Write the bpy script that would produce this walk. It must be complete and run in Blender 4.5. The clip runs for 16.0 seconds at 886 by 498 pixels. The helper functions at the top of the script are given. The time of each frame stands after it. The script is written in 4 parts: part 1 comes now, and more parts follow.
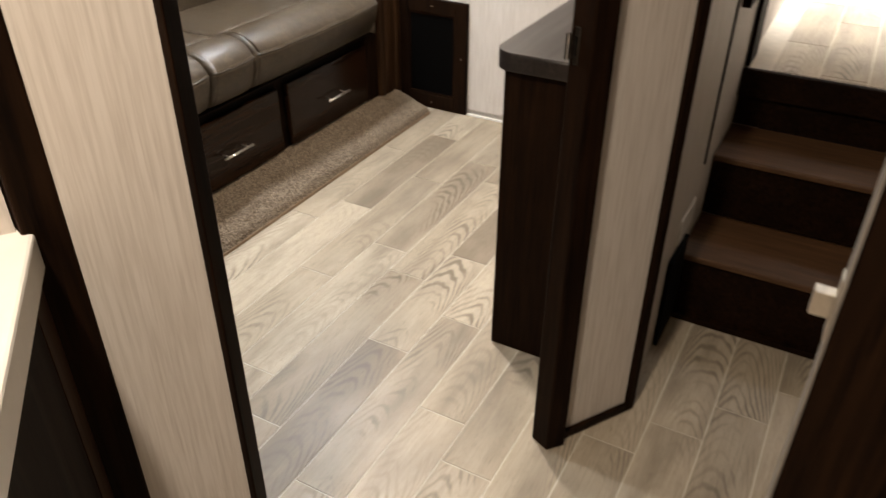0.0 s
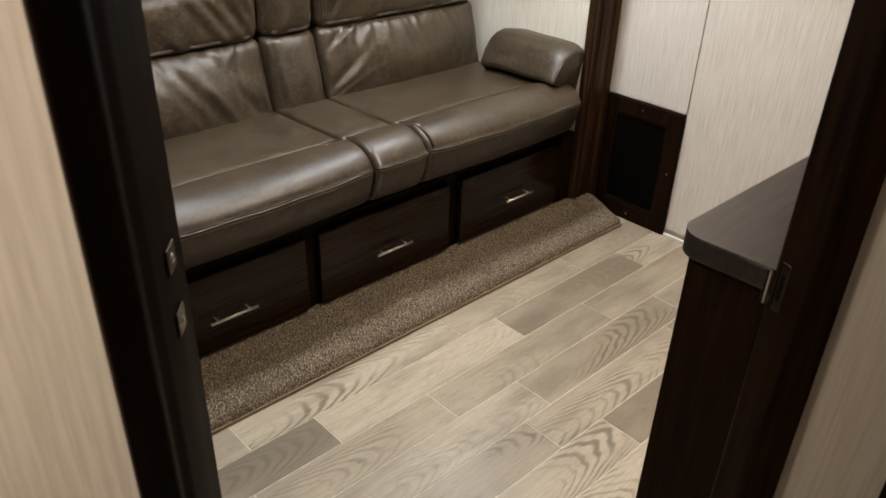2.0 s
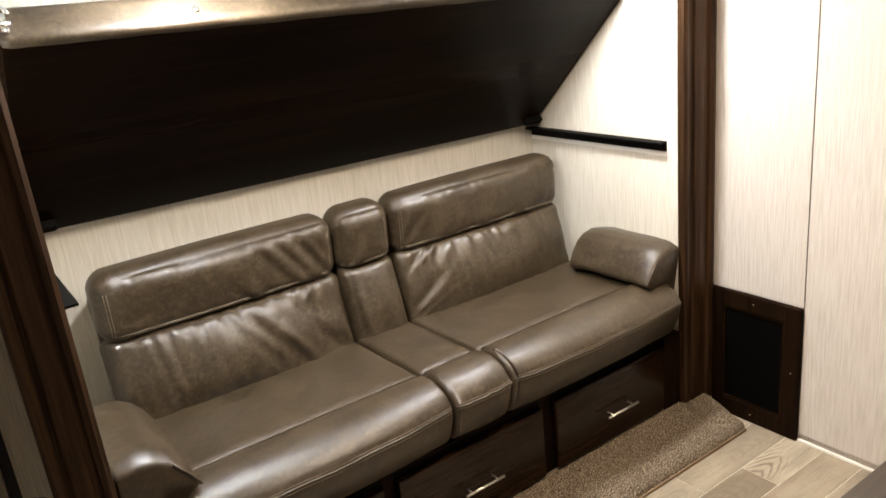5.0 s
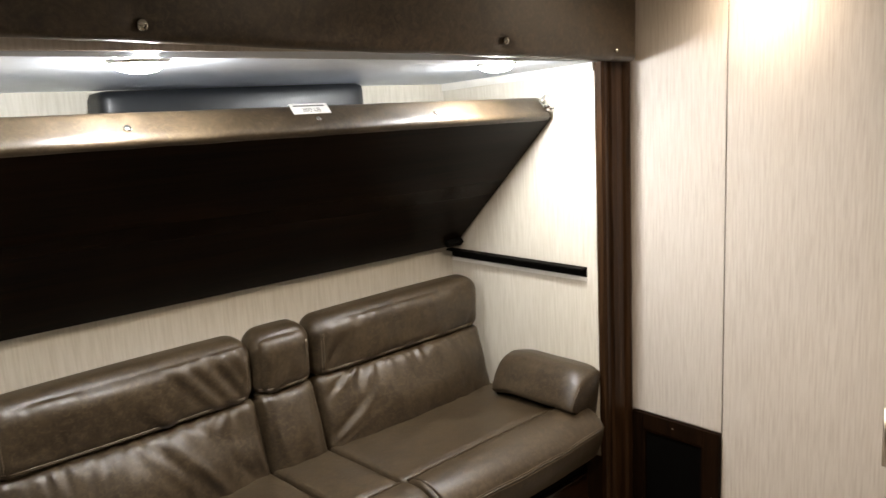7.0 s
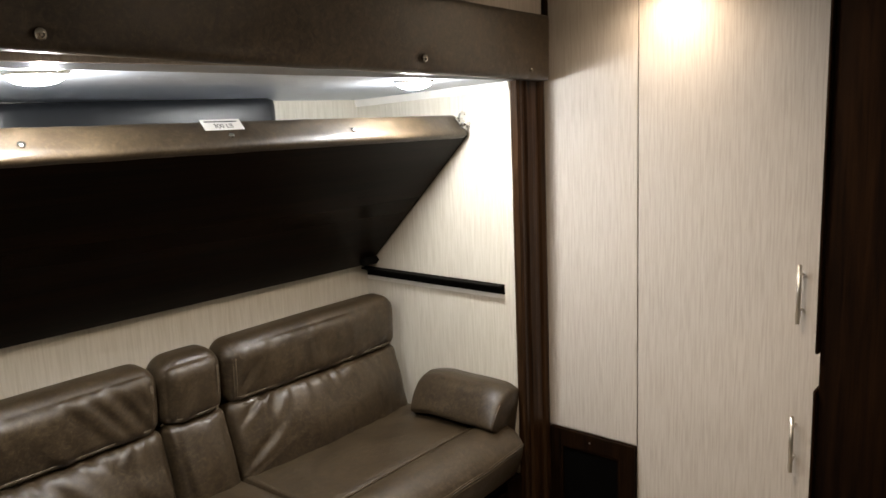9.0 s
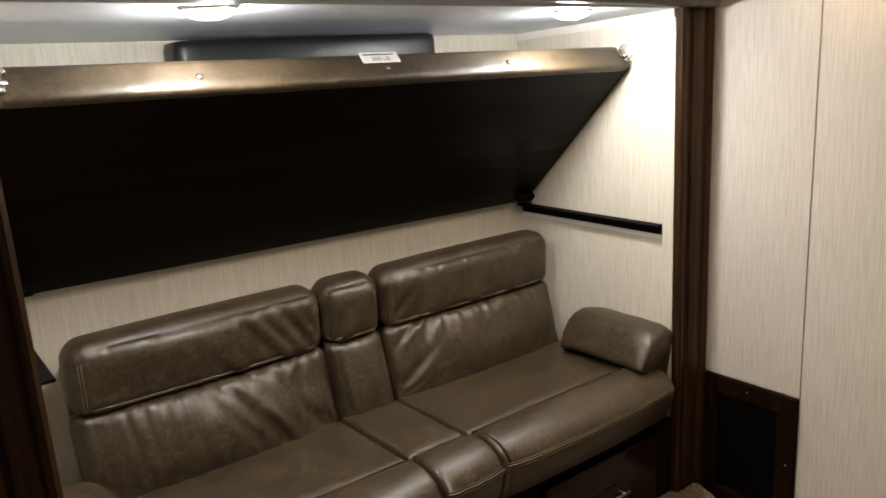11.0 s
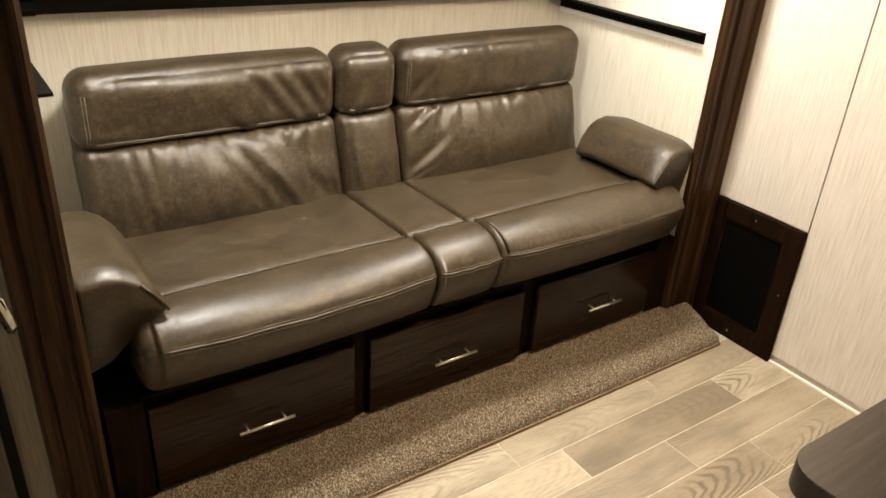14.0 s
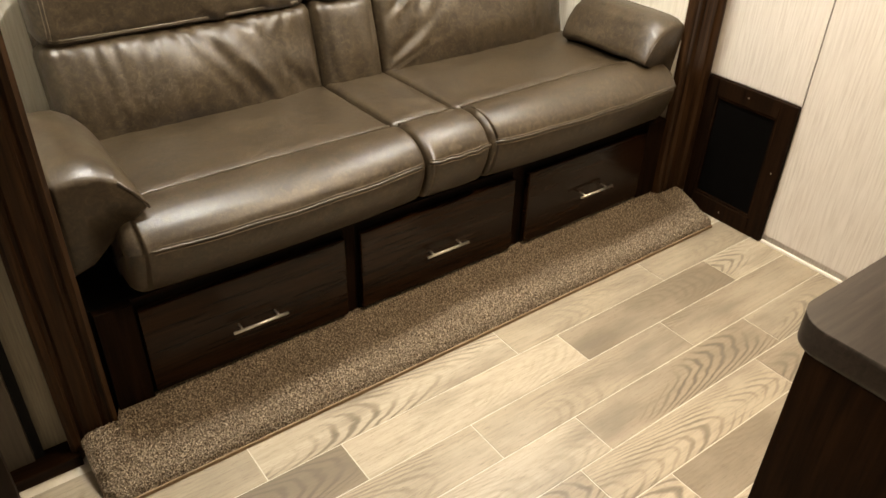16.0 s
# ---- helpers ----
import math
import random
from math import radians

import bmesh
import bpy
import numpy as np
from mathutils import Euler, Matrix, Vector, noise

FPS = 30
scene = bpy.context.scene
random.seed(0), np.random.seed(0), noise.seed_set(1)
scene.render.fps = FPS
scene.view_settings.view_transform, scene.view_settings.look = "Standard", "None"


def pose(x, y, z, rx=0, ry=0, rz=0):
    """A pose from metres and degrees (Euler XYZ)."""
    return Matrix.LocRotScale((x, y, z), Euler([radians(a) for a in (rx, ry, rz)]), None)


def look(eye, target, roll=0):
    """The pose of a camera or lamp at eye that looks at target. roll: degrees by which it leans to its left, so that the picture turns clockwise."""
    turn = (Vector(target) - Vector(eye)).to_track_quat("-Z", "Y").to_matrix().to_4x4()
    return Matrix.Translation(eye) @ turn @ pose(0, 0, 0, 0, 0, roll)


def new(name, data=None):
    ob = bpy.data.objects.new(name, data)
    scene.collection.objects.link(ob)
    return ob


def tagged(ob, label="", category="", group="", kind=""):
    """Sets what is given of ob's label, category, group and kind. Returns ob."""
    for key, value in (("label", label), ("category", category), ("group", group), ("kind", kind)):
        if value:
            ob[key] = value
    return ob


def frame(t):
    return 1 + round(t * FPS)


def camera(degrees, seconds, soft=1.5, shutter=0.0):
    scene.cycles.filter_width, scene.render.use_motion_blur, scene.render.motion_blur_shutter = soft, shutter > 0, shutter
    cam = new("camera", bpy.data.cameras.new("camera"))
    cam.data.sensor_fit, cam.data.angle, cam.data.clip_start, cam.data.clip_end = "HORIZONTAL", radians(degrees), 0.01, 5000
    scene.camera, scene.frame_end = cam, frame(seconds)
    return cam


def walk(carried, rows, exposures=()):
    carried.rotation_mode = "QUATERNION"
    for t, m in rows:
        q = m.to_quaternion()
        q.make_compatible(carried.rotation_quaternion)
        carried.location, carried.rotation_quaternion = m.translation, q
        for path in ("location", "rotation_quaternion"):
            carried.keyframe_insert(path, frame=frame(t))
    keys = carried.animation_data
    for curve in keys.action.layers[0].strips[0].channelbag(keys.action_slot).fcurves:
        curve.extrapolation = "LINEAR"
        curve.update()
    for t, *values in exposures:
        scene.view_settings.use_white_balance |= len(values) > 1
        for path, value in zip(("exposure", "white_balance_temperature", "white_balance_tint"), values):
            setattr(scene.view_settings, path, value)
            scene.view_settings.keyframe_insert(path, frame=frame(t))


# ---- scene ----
cam = camera(60.2, 16.0, 1.5, 0.4)
PATH = [
    (0, (-2.733, -1.41, 1.298), (-1.26, -0.608, 0.209), 0.4),
    (0.5, (-2.633, -1.379, 1.314), (-1.254, -0.399, 0.247), 0.6),
    (1, (-2.533, -1.336, 1.331), (-1.21, -0.257, 0.289), 1.7),
    (1.5, (-2.447, -1.313, 1.347), (-1.203, -0.128, 0.323), 2.1),
    (2, (-2.343, -1.276, 1.354), (-1.139, -0.029, 0.356), 2.0),
    (2.5, (-2.236, -1.215, 1.375), (-1.103, 0.114, 0.401), -0.2),
    (3, (-2.169, -1.18, 1.394), (-1.081, 0.2, 0.44), -1.2),
    (3.5, (-2.139, -1.186, 1.411), (-1.071, 0.249, 0.517), -3.7),
    (4, (-2.127, -1.188, 1.436), (-1.061, 0.312, 0.653), -4.2),
    (4.5, (-2.106, -1.203, 1.464), (-1.047, 0.347, 0.775), -5.5),
    (4.7, (-2.095, -1.203, 1.486), (-1.047, 0.363, 0.815), -6.0),
    (6.8, (-2.132, -1.13, 1.538), (-0.845, 0.353, 1.155), -3.7),
    (7, (-2.135, -1.118, 1.542), (-0.81, 0.331, 1.161), -3.2),
    (7.5, (-2.143, -1.087, 1.558), (-0.708, 0.261, 1.207), -2.4),
    (8, (-2.144, -1.054, 1.563), (-0.61, 0.183, 1.22), -1.9),
    (8.2, (-2.144, -1.044, 1.561), (-0.587, 0.167, 1.23), -1.9),
    (10.3, (-2.11, -1.102, 1.538), (-0.821, 0.364, 1.104), -3.6),
    (10.5, (-2.118, -1.099, 1.535), (-0.859, 0.391, 1.092), -3.5),
    (11, (-2.112, -1.11, 1.524), (-0.953, 0.448, 1.046), -3.4),
    (11.5, (-2.104, -1.119, 1.519), (-1.025, 0.471, 0.966), -2.8),
    (12, (-2.107, -1.104, 1.506), (-1.045, 0.459, 0.85), -1.3),
    (12.5, (-2.102, -1.104, 1.49), (-1.055, 0.436, 0.762), -0.5),
    (13, (-2.096, -1.096, 1.466), (-1.05, 0.409, 0.666), 0.7),
    (13.5, (-2.096, -1.092, 1.439), (-1.055, 0.38, 0.573), 3.0),
    (14, (-2.093, -1.093, 1.419), (-1.062, 0.35, 0.495), 3.6),
    (14.5, (-2.093, -1.083, 1.4), (-1.074, 0.328, 0.414), 3.5),
    (15, (-2.092, -1.083, 1.383), (-1.08, 0.305, 0.358), 3.0),
    (15.5, (-2.088, -1.086, 1.364), (-1.082, 0.273, 0.296), 2.2),
    (16, (-2.093, -1.076, 1.347), (-1.091, 0.242, 0.226), 1.8),
]

EXPOSURES = [(0.0, 1.02, 7300, 15), (0.5, 0.85, 7300, 14), (1.0, 0.62, 7300, 14), (2.0, 0.54, 7400, 14), (3.0, 0.95, 7700, 16), (4.5, 1.15, 7900, 16), (6.8, 0.50, 8000, 16), (8.2, 0.22, 8000, 16), (10.3, -0.15, 8300, 16),
             (11.5, 0.28, 8700, 16), (12.5, 0.94, 9100, 15), (14.0, 1.12, 9300, 15), (16.0, 1.12, 9100, 14)]
walk(cam, [(t, look(eye, target, roll)) for t, eye, target, roll in PATH], EXPOSURES)

# ---- world and lights ----
world = bpy.data.worlds.new("world")
scene.world = world
world.use_nodes = True
world.node_tree.nodes["Background"].inputs[0].default_value = (0.6, 0.68, 0.8, 1)
world.node_tree.nodes["Background"].inputs[1].default_value = 0.002

CEIL = 1.895          # bunk room ceiling
HALL_CEIL = 2.30
WARM = (1.0, 0.89, 0.74)


def lamp(x, y, z, watts, color, radius=0.055, spread=150):
    d = bpy.data.lights.new("puck_light_bulb", "AREA")
    d.shape, d.size, d.energy, d.color, d.spread = "DISK", radius * 2, watts, color, radians(spread)
    ob = new("puck_light_bulb", d)
    ob.matrix_world = pose(x, y, z)
    return ob


# the second lamp is unseen, added to brighten the sofa and floor
ROOM_LAMPS = [(-0.115, -0.15, 1.25), (-0.98, -0.36, 7.6)]
SLIDE_LAMPS = [(-0.545, 0.362), (-1.545, 0.340)]


def slide_ceiling_z(x, y):
    return 1.632 - 0.045 * (y - 0.3) - 0.012 * (x + 0.163)


for lx, ly, watts in ROOM_LAMPS:
    lamp(lx, ly, CEIL - 0.024, watts, (1.0, 0.95, 0.86) if lx > -1 else WARM, spread=150)
for lx, ly in SLIDE_LAMPS:
    lamp(lx, ly, slide_ceiling_z(lx, ly) - 0.042, 1.1, (1.0, 0.97, 0.92), spread=176)
lamp(-2.95, -1.10, HALL_CEIL - 0.03, 16.0, (1.0, 0.935, 0.83), spread=170)
# unseen lamp added for the cool brightness on the bedroom floor
lamp(0.85, -1.6, HALL_CEIL - 0.045, 25.0, (0.85, 0.93, 1.0), radius=0.15, spread=72)


# ---- materials ----
def material(name, rough=0.5, metal=0.0, spec=0.5):
    m = bpy.data.materials.new(name)
    m.use_nodes = True
    nt = m.node_tree
    b = nt.nodes["Principled BSDF"]
    b.inputs["Roughness"].default_value = rough
    b.inputs["Metallic"].default_value = metal
    b.inputs["Specular IOR Level"].default_value = spec
    return m, nt, b


def node(nt, kind, **inputs):
    n = nt.nodes.new(kind)
    for k, v in inputs.items():
        n.inputs[k.replace("_", " ")].default_value = v
    return n


def coords(nt, scale, source="position", offset=False):
    """World position (or the object's own coordinates), stretched; offset: shifted by the object's random number."""
    if source == "position":
        out = nt.nodes.new("ShaderNodeNewGeometry").outputs["Position"]
    else:
        out = nt.nodes.new("ShaderNodeTexCoord").outputs["Object"]
    if offset:
        info = nt.nodes.new("ShaderNodeObjectInfo")
        mul = nt.nodes.new("ShaderNodeMath")
        mul.operation, mul.inputs[1].default_value = "MULTIPLY", 37.0
        nt.links.new(info.outputs["Random"], mul.inputs[0])
        add = nt.nodes.new("ShaderNodeVectorMath")
        nt.links.new(out, add.inputs[0])
        nt.links.new(mul.outputs[0], add.inputs[1])
        out = add.outputs[0]
    mp = nt.nodes.new("ShaderNodeMapping")
    mp.inputs["Scale"].default_value = scale
    nt.links.new(out, mp.inputs["Vector"])
    return mp.outputs[0]


def noise_tex(nt, vec, scale, detail=4.0, rough=0.55, distortion=0.0):
    n = node(nt, "ShaderNodeTexNoise", Scale=scale, Detail=detail, Roughness=rough, Distortion=distortion)
    nt.links.new(vec, n.inputs["Vector"])
    return n.outputs["Fac"]


def ramp(nt, fac, stops):
    r = nt.nodes.new("ShaderNodeValToRGB")
    el = r.color_ramp.elements
    while len(el) < len(stops):
        el.new(0.5)
    for e, (p, c) in zip(el, stops):
        e.position, e.color = p, (*c, 1) if len(c) == 3 else c
    nt.links.new(fac, r.inputs[0])
    return r.outputs[0]


def mix(nt, fac, a, b, mode="MIX"):
    n = nt.nodes.new("ShaderNodeMix")
    n.data_type, n.blend_type = "RGBA", mode
    for sock, v in ((n.inputs[0], fac), (n.inputs[6], a), (n.inputs[7], b)):
        if isinstance(v, (int, float)):
            sock.default_value = v
        elif isinstance(v, tuple):
            sock.default_value = (*v, 1)
        else:
            nt.links.new(v, sock)
    return n.outputs[2]


def maths(nt, op, *args):
    n = nt.nodes.new("ShaderNodeMath")
    n.operation = op
    for k, v in enumerate(args):
        if isinstance(v, (int, float)):
            n.inputs[k].default_value = v
        else:
            nt.links.new(v, n.inputs[k])
    return n.outputs[0]


def bump(nt, b, height, strength=0.2, distance=0.002):
    n = node(nt, "ShaderNodeBump", Strength=strength, Distance=distance)
    nt.links.new(height, n.inputs["Height"])
    nt.links.new(n.outputs[0], b.inputs["Normal"])


def paper_material(name, light, dark, scale):
    """Wall panel paper with fine broken upright streaks."""
    m, nt, b = material(name, 0.55, spec=0.3)
    fine = noise_tex(nt, coords(nt, scale), 1.0, 3.0, 0.6)
    wide = noise_tex(nt, coords(nt, tuple(s * 0.22 for s in scale)), 1.0, 2.0)
    c = ramp(nt, fine, [(0.34, dark), (0.60, light)])
    c = mix(nt, ramp(nt, wide, [(0.35, (0.35,) * 3), (0.7, (0, 0, 0))]), c, tuple(0.5 * (p + q) for p, q in zip(light, dark)))
    nt.links.new(c, b.inputs["Base Color"])
    bump(nt, b, fine, 0.12, 0.001)
    return m


PAPER = paper_material("cream_streaked_panel", (0.555, 0.507, 0.458), (0.440, 0.390, 0.340), (185, 185, 8))
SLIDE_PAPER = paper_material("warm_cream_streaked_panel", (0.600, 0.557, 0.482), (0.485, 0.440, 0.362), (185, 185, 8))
# the wall strip's cream paper with its shade put into the colour
SHADED_PAPER = paper_material("shaded_streaked_panel", (0.27, 0.23, 0.17), (0.19, 0.16, 0.115), (300, 300, 10))
DOOR_BROWN = paper_material("brown_streaked_panel", (0.060, 0.047, 0.034), (0.040, 0.031, 0.022), (300, 300, 10))


def wood_material(name, dark, light, scale, rough=0.38, spec=0.5):
    m, nt, b = material(name, rough, spec=spec)
    v = coords(nt, scale)
    g = noise_tex(nt, v, 1.0, 6.0, 0.62, 0.4)
    w = noise_tex(nt, coords(nt, tuple(s * 0.12 for s in scale)), 1.0, 3.0)
    c = ramp(nt, g, [(0.3, dark), (0.72, light)])
    c = mix(nt, ramp(nt, w, [(0.35, (0, 0, 0)), (0.75, (0.55,) * 3)]), c, dark)
    nt.links.new(c, b.inputs["Base Color"])
    r = ramp(nt, w, [(0.3, (rough - 0.06,) * 3), (0.7, (rough + 0.1,) * 3)])
    nt.links.new(r, b.inputs["Roughness"])
    bump(nt, b, g, 0.15, 0.001)
    return m


ESPRESSO = wood_material("espresso_wood_upright", (0.0026, 0.0012, 0.0006), (0.0190, 0.0082, 0.0036), (95, 95, 5), 0.55, 0.04)
ESPRESSO_X = wood_material("espresso_wood_along", (0.0022, 0.0010, 0.0005), (0.0220, 0.0094, 0.0042), (5, 95, 95), 0.42, 0.05)
BUNK_BOARD = wood_material("dark_walnut_bunk_vinyl", (0.0004, 0.0002, 0.0001), (0.0130, 0.0056, 0.0024), (2.5, 50, 50), 0.32, 0.04)
TREAD = wood_material("brown_tread_wood", (0.05, 0.024, 0.011), (0.125, 0.064, 0.030), (60, 6, 60), 0.5, 0.25)
COUNTER = wood_material("charcoal_woodgrain_laminate", (0.0080, 0.0056, 0.0045), (0.0350, 0.0258, 0.0212), (8, 120, 120), 0.34, 0.28)
TRIM = wood_material("walnut_trim", (0.0060, 0.0028, 0.0013), (0.0660, 0.0310, 0.0140), (130, 130, 4), 0.40, 0.10)
DRAWER = wood_material("espresso_drawer_front", (0.0050, 0.0022, 0.0010), (0.0290, 0.0122, 0.0052), (5, 95, 95), 0.15, 0.15)


def leather_material():
    """Two-tone pull-up leather: soft clouds, scuffed pale veins and dark mottles, sheen that varies with the wear."""
    m, nt, b = material("taupe_bonded_leather", 0.42, spec=0.50)
    v = coords(nt, (1, 1, 1))
    big = noise_tex(nt, v, 11.0, 5.0, 0.62, 0.9)
    mid = noise_tex(nt, v, 44.0, 7.0, 0.7, 1.5)
    fleck = noise_tex(nt, v, 95.0, 5.0, 0.72, 1.0)
    c = ramp(nt, big, [(0.30, (0.0205, 0.0126, 0.0062)), (0.70, (0.0490, 0.0325, 0.0174))])
    c = mix(nt, ramp(nt, mid, [(0.50, (0, 0, 0)), (0.68, (0.48,) * 3)]), c, (0.098, 0.0715, 0.0450))
    c = mix(nt, ramp(nt, mid, [(0.34, (0.62,) * 3), (0.48, (0, 0, 0))]), c, (0.0120, 0.0074, 0.0038))
    c = mix(nt, ramp(nt, fleck, [(0.55, (0, 0, 0)), (0.70, (0.33,) * 3)]), c, (0.122, 0.0910, 0.0600))
    nt.links.new(c, b.inputs["Base Color"])
    worn = mix(nt, 0.5, ramp(nt, big, [(0.32, (0.34,) * 3), (0.68, (0.45,) * 3)]), ramp(nt, mid, [(0.36, (0.34,) * 3), (0.66, (0.53,) * 3)]))
    nt.links.new(worn, b.inputs["Roughness"])
    grain = noise_tex(nt, v, 240.0, 4.0, 0.65)
    soft = noise_tex(nt, v, 34.0, 3.0, 0.5)
    bump(nt, b, maths(nt, "MULTIPLY_ADD", soft, 2.2, grain), 0.32, 0.0014)
    return m


LEATHER = leather_material()


def plain(name, color, rough=0.5, metal=0.0, spec=0.5, vary=0.15, scale=30):
    m, nt, b = material(name, rough, metal, spec)
    n = noise_tex(nt, coords(nt, (1, 1, 1)), scale, 4.0)
    c = ramp(nt, n, [(0.3, tuple(k * (1 - vary) for k in color)), (0.7, tuple(min(1, k * (1 + vary)) for k in color))])
    nt.links.new(c, b.inputs["Base Color"])
    return m


WHITE = plain("white_ceiling_board", (0.78, 0.77, 0.74), 0.5, vary=0.03)
WHITE_TRIM = plain("white_trim", (0.72, 0.69, 0.64), 0.4, vary=0.04)
SLIDE_WHITE = plain("cool_white_ceiling_vinyl", (0.70, 0.755, 0.83), 0.45, vary=0.03)
BLACK = plain("black_steel", (0.0032, 0.0028, 0.0025), 0.7, spec=0.06, vary=0.2)
BLACK_PAD = plain("black_vinyl", (0.008, 0.009, 0.011), 0.42, vary=0.2)
GRILLE = plain("black_grille_cloth", (0.0026, 0.0023, 0.0021), 1.0, spec=0.0, vary=0.3, scale=400)
# near-black colour stands for the shade inside gaps and recesses
RECESS_SHADE = plain("recess_shade", (0.003, 0.0025, 0.002), 0.8, spec=0.1)
NICKEL = plain("brushed_nickel", (0.70, 0.66, 0.60), 0.36, 1.0, vary=0.04, scale=200)
STUD = plain("aged_nickel_stud", (0.34, 0.32, 0.29), 0.16, 1.0, vary=0.05)
BRONZE = plain("dull_bronze_plate", (0.085, 0.074, 0.062), 0.30, 1.0, vary=0.2, scale=60)
CHROME = plain("zinc_plated_steel", (0.70, 0.69, 0.67), 0.18, 1.0, vary=0.08)
THREAD = plain("tan_stitching", (0.125, 0.095, 0.063), 0.6)
QUARTZ = plain("white_worktop", (0.74, 0.71, 0.66), 0.3, vary=0.04)
LABEL_WHITE = plain("white_label", (0.75, 0.74, 0.72), 0.4, vary=0.02)
# pale blue-white chosen to reflect lamp light onto the slide-out ceiling
BOUNCE_FABRIC = plain("pale_bounce_ticking", (0.62, 0.66, 0.72), 0.85, vary=0.05)
INK = plain("black_ink", (0.02, 0.02, 0.025), 0.5)
GROUT = plain("cream_plank_joint", (0.54, 0.48, 0.39), 0.5, vary=0.08)
TAPE = plain("tan_binding_tape", (0.20, 0.13, 0.075), 0.7)


def glow(name, color, strength):
    m, nt, b = material(name, 0.4)
    b.inputs["Emission Color"].default_value = (*color, 1)
    b.inputs["Emission Strength"].default_value = strength
    return m


LENS_WARM = glow("lit_lens_warm", WARM, 30)
LENS_COOL = glow("lit_lens_cool", (0.72, 0.86, 1.0), 460)
LENS_WHITE = glow("lit_lens_white", (0.85, 0.93, 1.0), 15)


def plank_material():
    """Printed oak plank: nested arches of grain, a tone of its own for each plank."""
    m, nt, b = material("weathered_oak_vinyl", 0.40, spec=0.35)
    xyz = nt.nodes.new("ShaderNodeSeparateXYZ")
    nt.links.new(nt.nodes.new("ShaderNodeTexCoord").outputs["Object"], xyz.inputs[0])
    info = nt.nodes.new("ShaderNodeObjectInfo")
    heart = maths(nt, "MULTIPLY_ADD", info.outputs["Random"], 0.05, -0.025)
    off = maths(nt, "SUBTRACT", xyz.outputs[1], heart)
    arch = maths(nt, "MULTIPLY", maths(nt, "MULTIPLY", off, off), 6000.0)
    field = noise_tex(nt, coords(nt, (1.6, 9, 1.0), "object", True), 1.0, 2.0, 0.4, 0.2)
    wobble = noise_tex(nt, coords(nt, (22, 60, 1.0), "object", True), 1.0, 2.0, 0.5)
    phase = maths(nt, "ADD", maths(nt, "ADD", arch, maths(nt, "MULTIPLY", xyz.outputs[0], 125.0)), maths(nt, "ADD", maths(nt, "MULTIPLY", field, 34.0), maths(nt, "MULTIPLY", wobble, 3.2)))
    ring = maths(nt, "MULTIPLY_ADD", maths(nt, "SINE", phase), 0.5, 0.5)
    fine = noise_tex(nt, coords(nt, (7, 210, 1), "object", True), 1.0, 6.0, 0.7)
    pores = noise_tex(nt, coords(nt, (38, 520, 1), "object", True), 1.0, 2.0, 0.5)
    patch = noise_tex(nt, coords(nt, (2.6, 10, 1), "object", True), 1.0, 4.0, 0.55)
    tone = nt.nodes.new("ShaderNodeSeparateColor")
    nt.links.new(info.outputs["Color"], tone.inputs[0])
    base = ramp(nt, tone.outputs[0], [(0.0, (0.150, 0.116, 0.081)), (0.2, (0.215, 0.170, 0.122)), (0.45, (0.335, 0.276, 0.204)), (0.75, (0.43, 0.363, 0.277)), (1.0, (0.30, 0.248, 0.184))])
    where = noise_tex(nt, coords(nt, (1.9, 4, 1), "object", True), 1.7, 2.0)
    kept = maths(nt, "MULTIPLY", ring, ramp(nt, where, [(0.42, (0.30,) * 3), (0.62, (1, 1, 1))]))
    second = maths(nt, "FRACT", maths(nt, "MULTIPLY", info.outputs["Random"], 7.31))
    marked = maths(nt, "MULTIPLY", ramp(nt, kept, [(0.38, (0, 0, 0)), (0.95, (0.72,) * 3)]), ramp(nt, second, [(0.22, (0.30,) * 3), (0.50, (1, 1, 1))]))
    c = mix(nt, marked, base, (0.075, 0.057, 0.040))
    c = mix(nt, ramp(nt, fine, [(0.44, (0, 0, 0)), (0.70, (0.40,) * 3)]), c, (0.100, 0.076, 0.053))
    c = mix(nt, ramp(nt, where, [(0.36, (0.34,) * 3), (0.50, (0, 0, 0))]), c, (0.40, 0.338, 0.258))
    c = mix(nt, ramp(nt, pores, [(0.58, (0, 0, 0)), (0.72, (0.4,) * 3)]), c, (0.07, 0.05, 0.032))
    c = mix(nt, ramp(nt, patch, [(0.46, (0, 0, 0)), (0.70, (0.74,) * 3)]), c, (0.150, 0.121, 0.090))
    nt.links.new(c, b.inputs["Base Color"])
    nt.links.new(ramp(nt, fine, [(0.3, (0.32,) * 3), (0.7, (0.48,) * 3)]), b.inputs["Roughness"])
    bump(nt, b, fine, 0.15, 0.0008)
    return m


PLANK = plank_material()


def carpet_material():
    m, nt, b = material("brown_flecked_carpet", 0.95, spec=0.1)
    v = coords(nt, (1, 1, 1))
    a = noise_tex(nt, v, 270.0, 2.5, 0.75)
    d = noise_tex(nt, v, 9.0, 3.0)
    c = ramp(nt, a, [(0.36, (0.042, 0.030, 0.020)), (0.5, (0.140, 0.106, 0.076)), (0.64, (0.37, 0.295, 0.215))])
    c = mix(nt, ramp(nt, d, [(0.4, (0, 0, 0)), (0.7, (0.14,) * 3)]), c, (0.09, 0.062, 0.042))
    nt.links.new(c, b.inputs["Base Color"])
    bump(nt, b, a, 0.5, 0.003)
    return m


CARPET = carpet_material()


